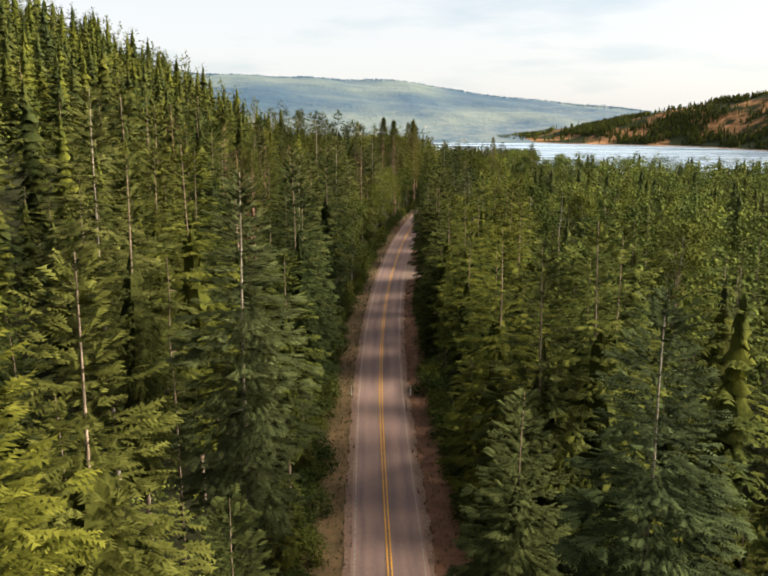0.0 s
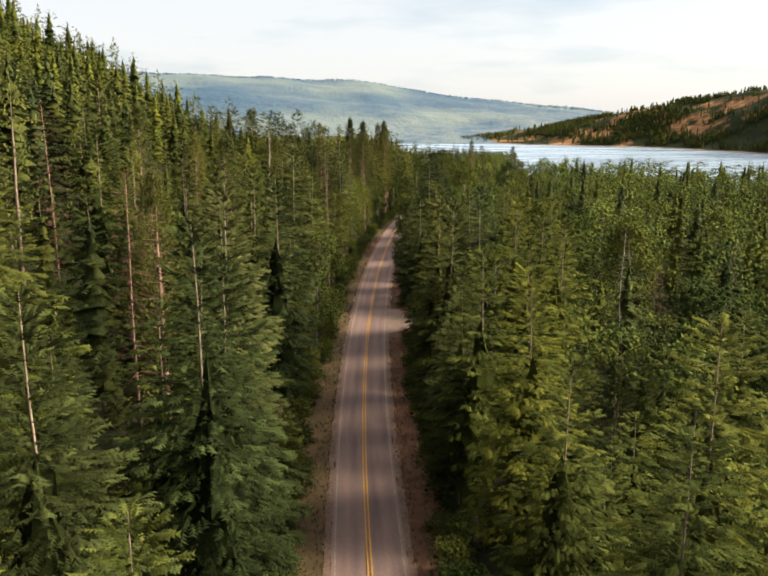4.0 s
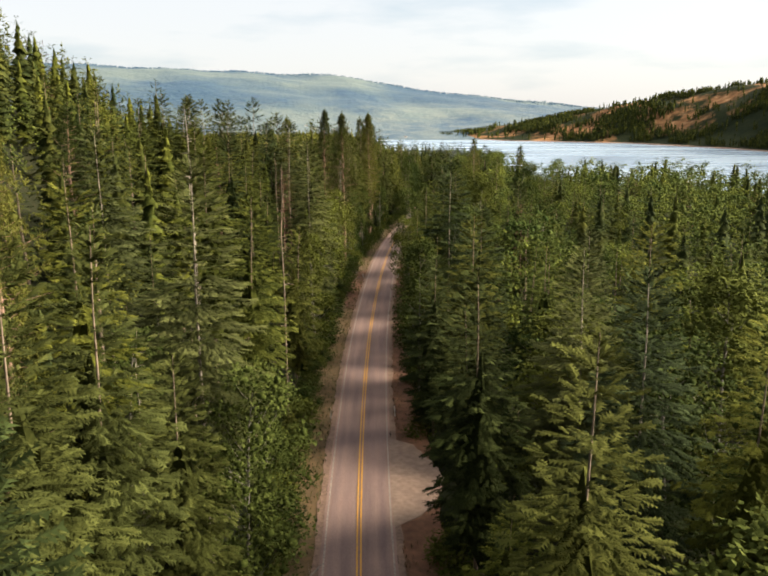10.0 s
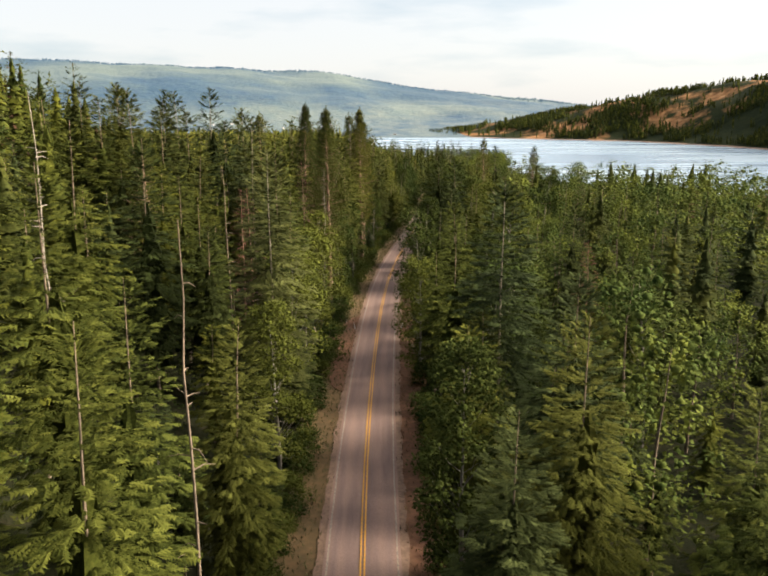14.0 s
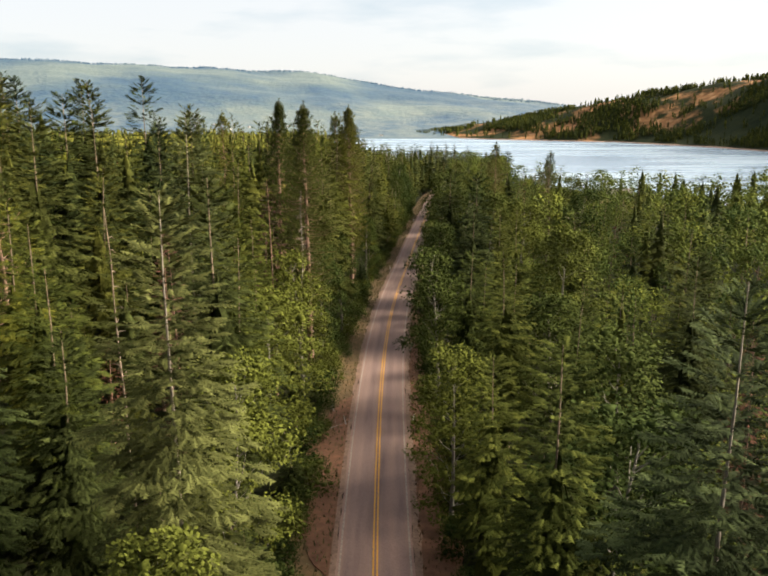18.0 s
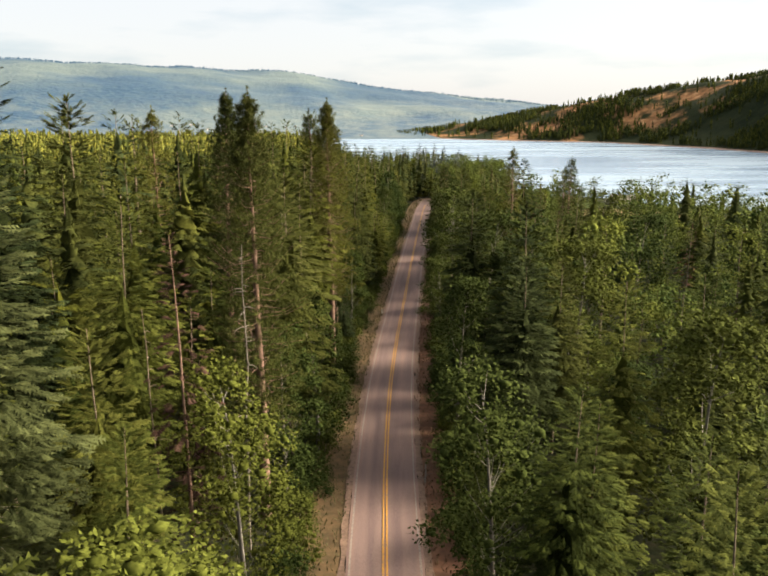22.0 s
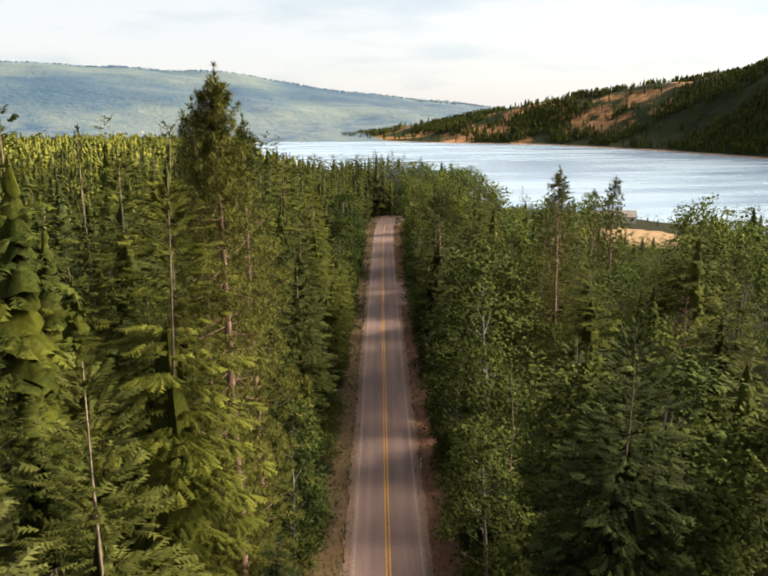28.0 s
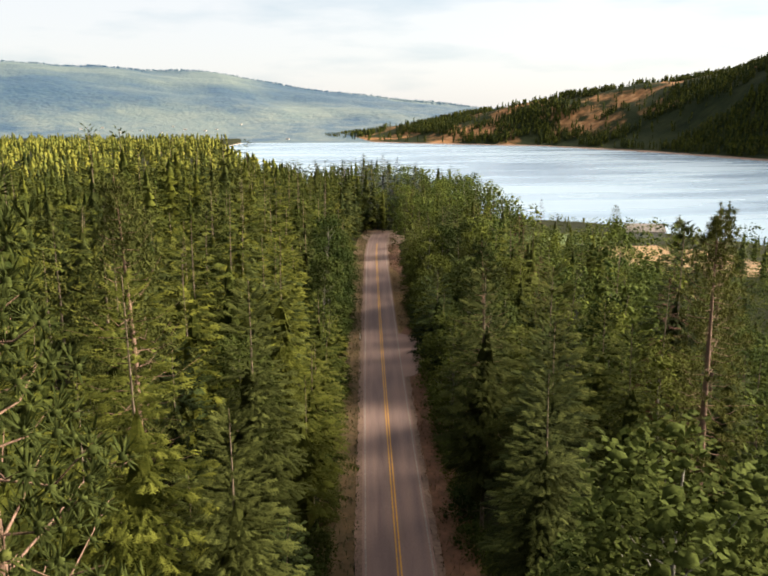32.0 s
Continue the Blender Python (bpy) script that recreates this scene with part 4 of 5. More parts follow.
stretch([("birch", 7.6, 223.6, 22.0), ("larch", -26.0, 244.8, 37.9), ("fir", -7.8, 276.3, 33.5), ("larch", -20.3, 272.3, 30.7), ("snag", -10.5, 211.2, 33.0), ("snag", -24.0, 232.0, 40.0),
         ("birch", 17.5, 199.0, 16.5), ("fir", -37.3, 314.0, 44.0), ("fir", -38.8, 325.0, 43.9), ("larch", -39.5, 242.2, 43.1), ("pine", -43.0, 185.7, 42.5)])
stretch([("old_fir", -8.0, 254.0, 34.6), ("old_fir", -13.2, 302.0, 38.2), ("larch", -7.2, 281.5, 28.6), ("snag", -14.2, 271.0, 32.0), ("fir", -23.8, 339.0, 44.0), ("fir", -33.6, 341.0, 43.6),
         ("rust", -12.5, 284.5, 28.0), ("birch", 17.0, 312.0, 21.5), ("larch", 21.8, 294.7, 23.4), ("birch", 25.0, 290.0, 20.0), ("birch", 25.0, 272.8, 21.6), ("larch", 40.4, 326.4, 24.2), ("larch", 21.5, 306.4, 20.9)])
stretch([("spruce", 27.5, 338.5, 23.9), ("larch", 28.8, 318.0, 25.6), ("rust", -4.7, 315.9, 30.3), ("snag", -1.1, 325.3, 28.1), ("birch", -1.1, 316.6, 20.7), ("big_pine", 0.2, 331.0, 40.3),
         ("big_pine", -5.0, 375.0, 41.8), ("big_pine", 10.4, 383.5, 40.7), ("pine", 8.6, 403.0, 39.3), ("pine", 12.8, 407.0, 38.0), ("larch", 0.4, 362.3, 30.1), ("fir", 5.0, 366.1, 29.6), ("old_fir", 2.7, 356.1, 31.0)])
stretch([("birch", 6.0, 347.2, 19.3), ("birch", 2.2, 335.2, 18.7), ("birch", 33.6, 375.6, 24.4), ("birch", 38.0, 370.2, 23.2), ("fir", 29.5, 344.2, 29.0), ("birch", 40.7, 357.6, 23.5),
         ("fir", 30.1, 371.3, 27.8), ("snag", 31.9, 391.0, 19.5), ("fir", 58.0, 402.5, 25.0), ("birch", 35.7, 405.5, 16.1), ("birch", 32.0, 379.6, 23.0), ("birch", 38.3, 414.0, 25.3), ("pine", 86, 477, 27.0), ("pine", 91, 495, 23.0), ("fir", 39.4, 431.3, 21.6)])
stretch([("fir", 46.7, 447.0, 25.6), ("pine", 46.5, 462.0, 26.0), ("larch", 51.0, 440.2, 21.9), ("pine", 57.5, 439.5, 31.2), ("fir", 160.0, 632.0, 8.8), ("rust", 126.8, 623.1, 12.6),
         ("pine", 12.7, 443.5, 34.6), ("fir", 20.8, 446.0, 25.7), ("fir", 18.9, 428.3, 22.3), ("larch", 14.0, 428.0, 30.0), ("larch", 25.5, 466.5, 25.8), ("fir", 1.5, 605.1, 32.0), ("fir", 7.2, 391.3, 33.0)])

stretch([("larch", -21.7, 66.2, 36.4), ("fir", -29.7, 83.5, 35.8), ("larch", -13.9, 69.8, 26.3), ("fir", -19.4, 109.4, 30.0), ("fir", -19.5, 153.4, 33.2), ("fir", -46.4, 177.2, 46.8), ("pine", -23.6, 158.9, 37.2),
         ("fir", -18.8, 162.0, 32.6), ("snag", -19.7, 131.3, 25.6), ("fir", -15.2, 168.0, 23.5), ("fir", -18.5, 119.4, 34.0), ("old_fir", -30.3, 208.1, 37.4), ("larch", -22.3, 172.4, 33.8), ("birch", -12.0, 173.0, 21.3)])
stretch([("pine", -42.5, 236.6, 40.7), ("larch", -13.6, 201.3, 30.2), ("larch", -14.5, 213.8, 29.2), ("fir", -9.8, 223.6, 24.1), ("larch", -17.2, 264.5, 28.9), ("fir", -21.7, 257.7, 35.9), ("larch", -20.3, 220.5, 35.4),
         ("pine", -17.0, 395.0, 39.5), ("larch", -23.8, 277.6, 31.7), ("fir", -15.8, 262.0, 25.5), ("fir", -22.0, 297.2, 33.2), ("pine", -27.2, 285.2, 34.8), ("birch", -7.5, 247.6, 19.4), ("rust", -14.2, 290.4, 27.3)])
stretch([("larch", -17.1, 300.9, 29.0), ("fir", -8.8, 308.0, 26.0), ("birch", -6.9, 269.0, 22.2), ("birch", -5.0, 295.0, 21.0), ("larch", -6.8, 302.9, 22.1), ("larch", -10.3, 331.8, 34.7), ("larch", -9.4, 320.8, 32.5),
         ("snag", -7.0, 317.5, 25.0), ("fir", 3.0, 345.1, 32.9), ("rust", -0.5, 353.0, 24.6), ("larch", 6.9, 380.4, 34.9), ("larch", 1.9, 407.9, 35.3), ("birch", 15.2, 400.2, 14.9), ("larch", 5.5, 387.0, 28.6)])
stretch([("larch", 7.6, 75.1, 27.0), ("larch", 10.3, 79.4, 29.9), ("larch", 5.5, 87.0, 26.0), ("larch", 15.0, 70.9, 26.2), ("birch", 41.5, 117.5, 24.1), ("birch", 30.9, 120.4, 23.6), ("larch", 26.3, 106.6, 23.4),
         ("birch", 40.8, 171.6, 23.4), ("birch", 48.1, 191.0, 20.8), ("birch", 59.6, 214.3, 22.5), ("birch", 72.6, 206.7, 20.5), ("birch", 26.7, 166.5, 26.0), ("larch", 10.1, 116.3, 28.4), ("larch", 17.0, 130.9, 28.4)])
stretch([("larch", 19.0, 159.2, 27.2), ("larch", 23.6, 157.5, 28.3), ("old_fir", 13.8, 164.0, 29.3), ("larch", 19.4, 147.5, 27.4), ("birch", 12.3, 143.0, 23.3), ("spruce", 4.7, 120.0, 23.2), ("old_fir", 14.6, 177.1, 28.3),
         ("larch", 23.7, 185.7, 29.0), ("birch", 29.5, 182.4, 25.8), ("birch", 16.9, 184.0, 22.4), ("larch", 18.7, 201.4, 25.1), ("larch", 8.8, 228.5, 21.7), ("larch", 12.4, 252.6, 26.5), ("birch", 16.5, 255.2, 22.1)])
stretch([("fir", 12.0, 236.5, 21.2), ("rust", 33.4, 268.1, 22.1), ("birch", 34.6, 316.3, 23.7), ("larch", 18.8, 287.2, 25.3), ("birch", 12.4, 280.3, 18.7), ("larch", 24.3, 282.2, 21.9), ("larch", 12.7, 267.6, 21.0),
         ("larch", 18.9, 303.3, 22.6), ("fir", 32.8, 343.1, 22.7), ("birch", 63.4, 387.0, 22.2), ("birch", 23.0, 349.0, 20.0), ("birch", 81.3, 443.6, 16.3), ("larch", 53.8, 421.7, 21.6), ("rust", 56.1, 405.7, 20.4)])
stretch([("birch", 79.5, 440.2, 21.1), ("fir", 43.2, 438.5, 23.1), ("birch", 36.0, 418.1, 17.2), ("birch", 30.5, 392.6, 14.8), ("fir", 65.7, 456.4, 27.8), ("larch", 55.8, 453.5, 20.4), ("fir", 43.5, 453.3, 25.1), ("birch", 40.5, 530.0, 20.0)])
stretch([("fir", -26.0, 292.0, 39.5), ("fir", -31.5, 301.0, 42.5), ("larch", -36.0, 296.0, 41.0), ("fir", -44.5, 316.0, 44.5), ("fir", -30.0, 318.0, 41.0), ("spruce", -20.0, 325.0, 37.5), ("larch", -46.0, 302.0, 43.0),
         ("fir", -29.0, 331.0, 43.0), ("fir", -24.5, 311.0, 39.0), ("spruce", -41.0, 334.0, 44.0), ("fir", -18.0, 345.0, 40.0)])

# ---- the woods along the road, tree by tree ----
random.seed(11)


def pick(side, y, a):
    r = random.random()
    if side < 0:
        if y < 120:
            table = [("fir", 0.45), ("spruce", 0.12), ("larch", 0.25), ("old_fir", 0.10), ("pine", 0.08)]
        elif y < 260:
            table = [("fir", 0.35), ("spruce", 0.15), ("larch", 0.25), ("old_fir", 0.08), ("pine", 0.09), ("birch", 0.05), ("snag", 0.03)]
        elif y < 430:
            table = [("larch", 0.40), ("fir", 0.24), ("pine", 0.16), ("birch", 0.08), ("spruce", 0.06), ("snag", 0.03), ("rust", 0.03)]
        else:
            table = [("larch", 0.45), ("fir", 0.28), ("birch", 0.10), ("pine", 0.14), ("spruce", 0.03)]
    elif a > 28 and y > 80:
        table = [("birch", 0.62), ("larch", 0.16), ("fir", 0.12), ("spruce", 0.05), ("rust", 0.05)]
    else:
        if y < 170:
            table = [("larch", 0.48), ("fir", 0.38), ("spruce", 0.10), ("birch", 0.04)]
        elif y < 330:
            table = [("fir", 0.34), ("larch", 0.34), ("birch", 0.18), ("spruce", 0.09), ("rust", 0.05)]
        else:
            table = [("birch", 0.30), ("larch", 0.30), ("fir", 0.26), ("spruce", 0.09), ("rust", 0.05)]
    for key, share in table:
        r -= share
        if r < 0:
            return key
    return table[0][0]


def wood_top(side, y, a):
    """How high the tips stand over the road at a place."""
    if side < 0:
        return float(np.interp(a, [8, 12, 18, 30, 64], [16, 27, 33, 38, 48 if y < 340 else 39]) * np.interp(y, [0, 420, 520, 700], [1, 1, 0.92, 0.75]))
    return float(np.interp(y, [0, 150, 200, 330, 450, 520, 600, 700], [28, 27, 24, 24, 24, 22, 20, 17]) * np.interp(a, [8, 12, 30, 160], [0.8, 0.95, 1.0, 0.9]))


for side in (-1, 1):
    y = 14.0
    while y < 600:
        a = 9.0
        while a < (27 if side < 0 else 26):
            aa, yy = max(a + random.uniform(-1.5, 1.5), 8.7), y + random.uniform(-2.2, 2.2)
            x = float(road_x(yy)) + side * aa
            if far_enough(x, yy, 5.2) and not (side > 0 and 185 < yy < 210 and aa < 12):
                key = pick(side, yy, aa)
                top = wood_top(side, yy, aa) * random.choice(((0.28, 0.34, 0.40, 0.48, 0.56, 0.64) if side < 0 else (0.34, 0.40, 0.46, 0.54, 0.62, 0.72)) if yy < 430 else (0.55, 0.65, 0.75, 0.85, 0.95))
                h = capped(x, yy, max(5.0, top - float(ground_z(x, yy))))
                if aa < 11.5 and random.random() < 0.16:
                    key, h = "birch", random.uniform(7, 13)
                if key == "birch":
                    h = min(h, 20)
                if key in ("old_fir", "pine", "snag") and aa < 11.5:
                    key = "fir"
                if key == "pine":
                    key = "larch"
                if key in ("fir", "spruce", "larch", "old_fir"):
                    key += "_stand" if yy < 450 and aa < 19 else "_back"
                plant(key, x, yy, height=h, girth=random.uniform(1.0, 1.3) if key == "birch" else random.uniform(0.95, 1.2))
            a += random.uniform(4.8, 6.4)
        y += 6.2
    y = 20.0
    while y < 560:
        aa = random.uniform(7.1, 8.8)
        x = float(road_x(y)) + side * aa
        if not (side > 0 and 186 < y < 208):
            plant("bush", x, y, height=random.uniform(1.6, 4.0), girth=random.uniform(0.9, 1.3))
        y += random.uniform(2.6, 4.4)

# ---- the woods beyond, as stuff ----
def lowpoly():
    t = {}
    for d, gap, dens, size, teeth, core, top in (("mid", 1.6, 1.0, 1.6, 3, 0.50, 0.92), ("far", 2.8, 0.40, 2.1, 2, 0.60, 0.98)):
        t["fir", d] = [conifer(sd, 28, 3.9, 0.40, 0.68, 0.10, gap, 6, 0.40, 0.10, 0.2, dens, size, 0.22, 0.30, 0.0, 0, teeth, core, top) for sd in (31, 32, 33)]
        t["spruce", d] = [conifer(sd, 28, 4.2, 0.45, 0.76, 0.10, gap, 6, 0.36, 0.14, 0.2, dens, size, 0.16, 0.30, 0.0, 0, teeth, core, top) for sd in (34, 35)]
        t["larch", d] = [conifer(sd, 28, 3.5, 0.36, 0.60, 0.12, gap, 6, 0.22, 0.18, 0.1, dens, size, 0.28, 0.27, 0.25, 0, teeth, core, top) for sd in (36, 37, 38)]
        t["dead", d] = [conifer(39, 28, 2.2, 0.40, 0.8, 0.12, gap, 5, 0.35, 0.0, 0.1, dens, size * 0.8, 0.36, 0.24, 0.1, 0, teeth, 0)]
    for d, lv, seg in (("tiny", 5, 6),):
        t["fir", d] = [skirts(sd, 28, 4.1, lv, seg, 0.66, 0.5) for sd in (51, 52, 53)]
        t["spruce", d] = [skirts(sd, 28, 4.2, lv, seg, 0.7, 0.55) for sd in (54, 55)]
        t["larch", d] = [skirts(sd, 28, 3.8, lv, seg, 0.62, 0.42) for sd in (56, 57)]
        t["dead", d] = [skirts(sd, 28, 2.6, lv, seg, 0.8, 0.5) for sd in (58,)]
    t["birch", "mid"] = [broadleaf(sd, 16, 4.2, 46, 26, 0.2, 0.36) for sd in (41, 42, 43)]
    t["birch", "far"] = [broadleaf(sd, 16, 4.6, 26, 9, 0.2, 0.48) for sd in (44, 45)]
    t["birch", "low"] = [broadleaf(sd, 16, 8.0, 14, 4, 0.05, 1.1) for sd in (63, 64)]
    t["pine", "mid"] = [pine(sd, 28, 3.8, 0.20, 50, 3, 4, 0.7, 0.11) for sd in (46, 47)]
    t["pine", "far"] = [pine(sd, 28, 3.0, 0.22, 34, 2, 2, 1.0, 0.2) for sd in (48,)]
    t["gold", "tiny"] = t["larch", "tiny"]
    return t


LOW = lowpoly()
WOODS = {}


def wood(fol, detail, x, y, h, rnd):
    WOODS.setdefault((fol, detail), []).append((x, y, h, rnd.uniform(0, 6.283), rnd.randint(0, 99)))


def grow_woods():
    wname = {"fir": ("fir_woods", "dense dark green fir woods beyond the roadside"), "spruce": ("spruce_woods", "blue-green spruces scattered through the woods"),
             "larch": ("larch_woods", "yellow-green larches through the woods"), "dead": ("dead_woods", "brown dying conifers scattered in the woods"),
             "birch": ("broadleaf_woods", "light green broadleaf trees among the conifers"), "pine": ("pine_woods", "tall pines standing in the woods"),
             "gold": ("sunlit_woods", "woods on the flat by the lake, sunlight painted in as yellow-green")}
    for (fol, detail), rows in WOODS.items():
        rows = np.array(rows)
        gz = ground_z(rows[:, 0], rows[:, 1])
        shapes = LOW[fol, detail]
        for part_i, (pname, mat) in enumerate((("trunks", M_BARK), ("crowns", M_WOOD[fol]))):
            vs, fs, n = [], [], 0
            for si, shp in enumerate(shapes):
                data = shp[part_i]
                if data is None:
                    continue
                sel = rows[:, 4].astype(int) % len(shapes) == si
                if not sel.any():
                    continue
                r, z0 = rows[sel], gz[sel]
                v, f = data[:2]
                if part_i == 0 and detail != "mid":
                    continue
                hh = v[:, 2].max()
                sc = r[:, 2] / (16 if fol == "birch" else 28)
                g = sc ** 0.75
                c, s_ = np.cos(r[:, 3]), np.sin(r[:, 3])
                X = r[:, 0, None] + g[:, None] * (c[:, None] * v[None, :, 0] - s_[:, None] * v[None, :, 1])
                Y = r[:, 1, None] + g[:, None] * (s_[:, None] * v[None, :, 0] + c[:, None] * v[None, :, 1])
                Z = z0[:, None] + sc[:, None] * v[None, :, 2] - 0.1
                vs.append(np.stack([X, Y, Z], -1).reshape(-1, 3))
                fs.append((f[None] + (np.arange(len(r)) * len(v))[:, None, None]).reshape(-1, 3) + n)
                n += len(r) * len(v)
            if not vs:
                continue
            V, F = np.concatenate(vs), np.concatenate(fs)
            me = bpy.data.meshes.new(pname)
            me.vertices.add(len(V)); me.vertices.foreach_set("co", V.ravel())
            me.loops.add(F.size); me.loops.foreach_set("vertex_index", F.ravel().astype(np.int32))
            me.polygons.add(len(F)); me.polygons.foreach_set("loop_start", np.arange(len(F), dtype=np.int32) * 3)
            me.update(calc_edges=True)
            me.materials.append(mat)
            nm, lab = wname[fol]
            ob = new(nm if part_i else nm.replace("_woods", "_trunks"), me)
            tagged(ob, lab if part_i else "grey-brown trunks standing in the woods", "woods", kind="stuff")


def low_shore(x, y, h):
    """The woods thin out to low growth towards the near shore and before the meadow."""
    s = x - float(road_x(min(y, 720)))
    away = math.hypot(x - 13.8, y - 363)
    if away > 90 and 31.3 < math.degrees(math.atan2(x - 13.8, y - 363)) < 35.6:
        h = min(h, max(6.0, 35.5 - 0.185 * away - float(ground_z(x, y))))
    if s > 42 and y > 440:
        cap = 40 - 0.155 * math.hypot(x - 20, y - 390) - float(ground_z(x, y))
        h = min(h, max(3.5, (cap + 2.5) * (0.88 + 0.30 * math.sin(x * 1.7 + y * 2.3))))
    return h


def scatter_woods():
    rnd = np.random.RandomState(5)

    def fol_of(side, y, u):
        k = pick(side, y, 30)
        return {"old_fir": "fir", "snag": "fir", "rust": "dead"}.get(k, k)

    # second belt, both sides
    for side in (-1, 1):
        lim0, lim1 = (28, 64) if side < 0 else (26, 68)
        for y in np.arange(16, 600, 9.2):
            for a in np.arange(lim0, lim1, 9.2):
                aa, yy = a + rnd.uniform(-2.3, 2.3), y + rnd.uniform(-2.3, 2.3)
                x = float(road_x(yy)) + side * aa
                if any((x - p) ** 2 + (yy - q) ** 2 < 14 for p, q in MARKS) or cleared(x, yy):
                    continue
                k = fol_of(side, yy, 0)
                h = wood_top(side, yy, aa) * rnd.choice((0.52, 0.62, 0.72, 0.82, 0.92, 1.03)) * rnd.uniform(0.95, 1.04) - float(ground_z(x, yy))
                h = capped(x, yy, low_shore(x, yy, max(h, 8)))
                wood(k, "mid", x, yy, min(h, 18 if side < 0 else 27) if k == "birch" else h, rnd)
    # undergrowth between the trunks
    for k in range(800):
        yy, aa = rnd.uniform(20, 600), rnd.uniform(10, 52) * rnd.choice((-1, 1))
        x = float(road_x(yy)) + aa
        if not cleared(x, yy):
            wood("birch", "low", x, yy, rnd.uniform(2.5, 6.0), rnd)
    for k in range(700):
        turn, away = math.radians(rnd.uniform(28.5, 38.0)), rnd.uniform(90, 270)
        x, yy = 13.8 + away * math.sin(turn), 363 + away * math.cos(turn)
        if not cleared(x, yy):
            wood("birch", "low", x, yy, rnd.uniform(2.0, 4.5), rnd)
    # far belt
    for y in np.arange(20, 860, 8.7):
        for x in np.arange(-240, 330, 8.7):
            xx, yy = x + rnd.uniform(-2.4, 2.4), y + rnd.uniform(-2.4, 2.4)
            s = xx - float(road_x(min(yy, 720)))
            lim = 64 if s < 0 else 68
            if yy < 600 and abs(s) < lim:
                continue
            if abs(s) < 8.5 and yy < 690:
                continue
            if xx > 0.62 * yy + 60 or xx < -0.62 * yy - 30 or cleared(xx, yy):
                continue
            if lake_distance(xx, yy) < 14:
                continue
            side = -1 if s < 0 else 1
            k = fol_of(side, yy, 0)
            h = rnd.uniform(19, 31) if side < 0 else wood_top(side, yy, abs(s)) * rnd.uniform(0.7, 1.02) - float(ground_z(xx, yy))
            h = low_shore(xx, yy, max(h, 7))
            wood(k, "mid" if (yy > 600 and abs(s) < 40 and yy < 740) else "far", xx, yy, min(h, 17 if side < 0 else 27) if k == "birch" else h, rnd)


def cleared(x, y):
    return (((x - 170) / 26) ** 2 + ((y - 612) / 34) ** 2 < 1) or (((x - 198) / 20) ** 2 + ((y - 672) / 17) ** 2 < 1)


scatter_woods()


def scatter_far():
    rnd = np.random.RandomState(9)
    n = 2600
    y = rnd.uniform(870, 2500, n)
    x = -0.40 * y + (0.40 * y + 110) * rnd.rand(n)
    d = lake_distance(x, y)
    for a, b, c in zip(x, y, d):
        if c > 4:
            # mostly the painted-sunlight colour on the farther flat
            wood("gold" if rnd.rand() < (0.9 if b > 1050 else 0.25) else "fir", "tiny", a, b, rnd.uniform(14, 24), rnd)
    # the slope across the lake
    n = 40000
    y, x = rnd.uniform(950, 3000, n), rnd.uniform(383, 1750, n)
    d = lake_distance(x, y)
    bare = open_slope(x, y, d)
    count = 0
    for a, b, c, o in zip(x, y, d, bare):
        if 16 < c < 640 and a > np.interp(b, [900, 2860], [700, 380]) and not (o and rnd.rand() < 0.94) and count < 15000:
            count += 1
            wood(("fir", "spruce", "larch", "larch")[rnd.randint(4)], "tiny", a, b, rnd.uniform(11, 21), rnd)


def scatter_around():
    """The woods go on behind and beside the road, out of sight."""
    rnd = np.random.RandomState(14)
    n = 7000
    x, y = rnd.uniform(-200, 420, n), rnd.uniform(-130, 560, n)
    s = x - road_x(y)
    seen = (y > 14) & (x < 0.62 * y + 62) & (x > -0.62 * y - 32)
    for a, b, c, o, d in zip(x, y, s, seen, lake_distance(x, y)):
        if not o and abs(c) > 10 and d > 16:
            wood(("fir", "fir", "larch", "spruce")[rnd.randint(4)], "tiny", a, b, rnd.uniform(16, 30), rnd)


scatter_far()
scatter_around()
grow_woods()


def crest_woods():
    """Single trees along the distant crest and down its slope."""
    rnd = np.random.RandomState(21)
    v, f = skirts(61, 1.0, 0.3, 2, 4, 0.8, 0.6)[1][:2]
    n = 2600
    az = np.radians(rnd.uniform(-40, 24, n))
    r = rnd.normal(4340, 45, n)
    x, y = r * np.sin(az), r * np.cos(az)
    h = rnd.uniform(5, 11, n)
    V = np.stack([x, y, ridge_z(x, y) - 1.0], -1)[:, None] + v[None] * h[:, None, None]
    F = (f[None] + (np.arange(n) * len(v))[:, None, None]).reshape(-1, 3)
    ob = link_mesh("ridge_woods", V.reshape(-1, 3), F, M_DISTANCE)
    tagged(ob, "trees dotted over the distant ridge, blue haze painted on and glowing", "woods", kind="stuff")


crest_woods()


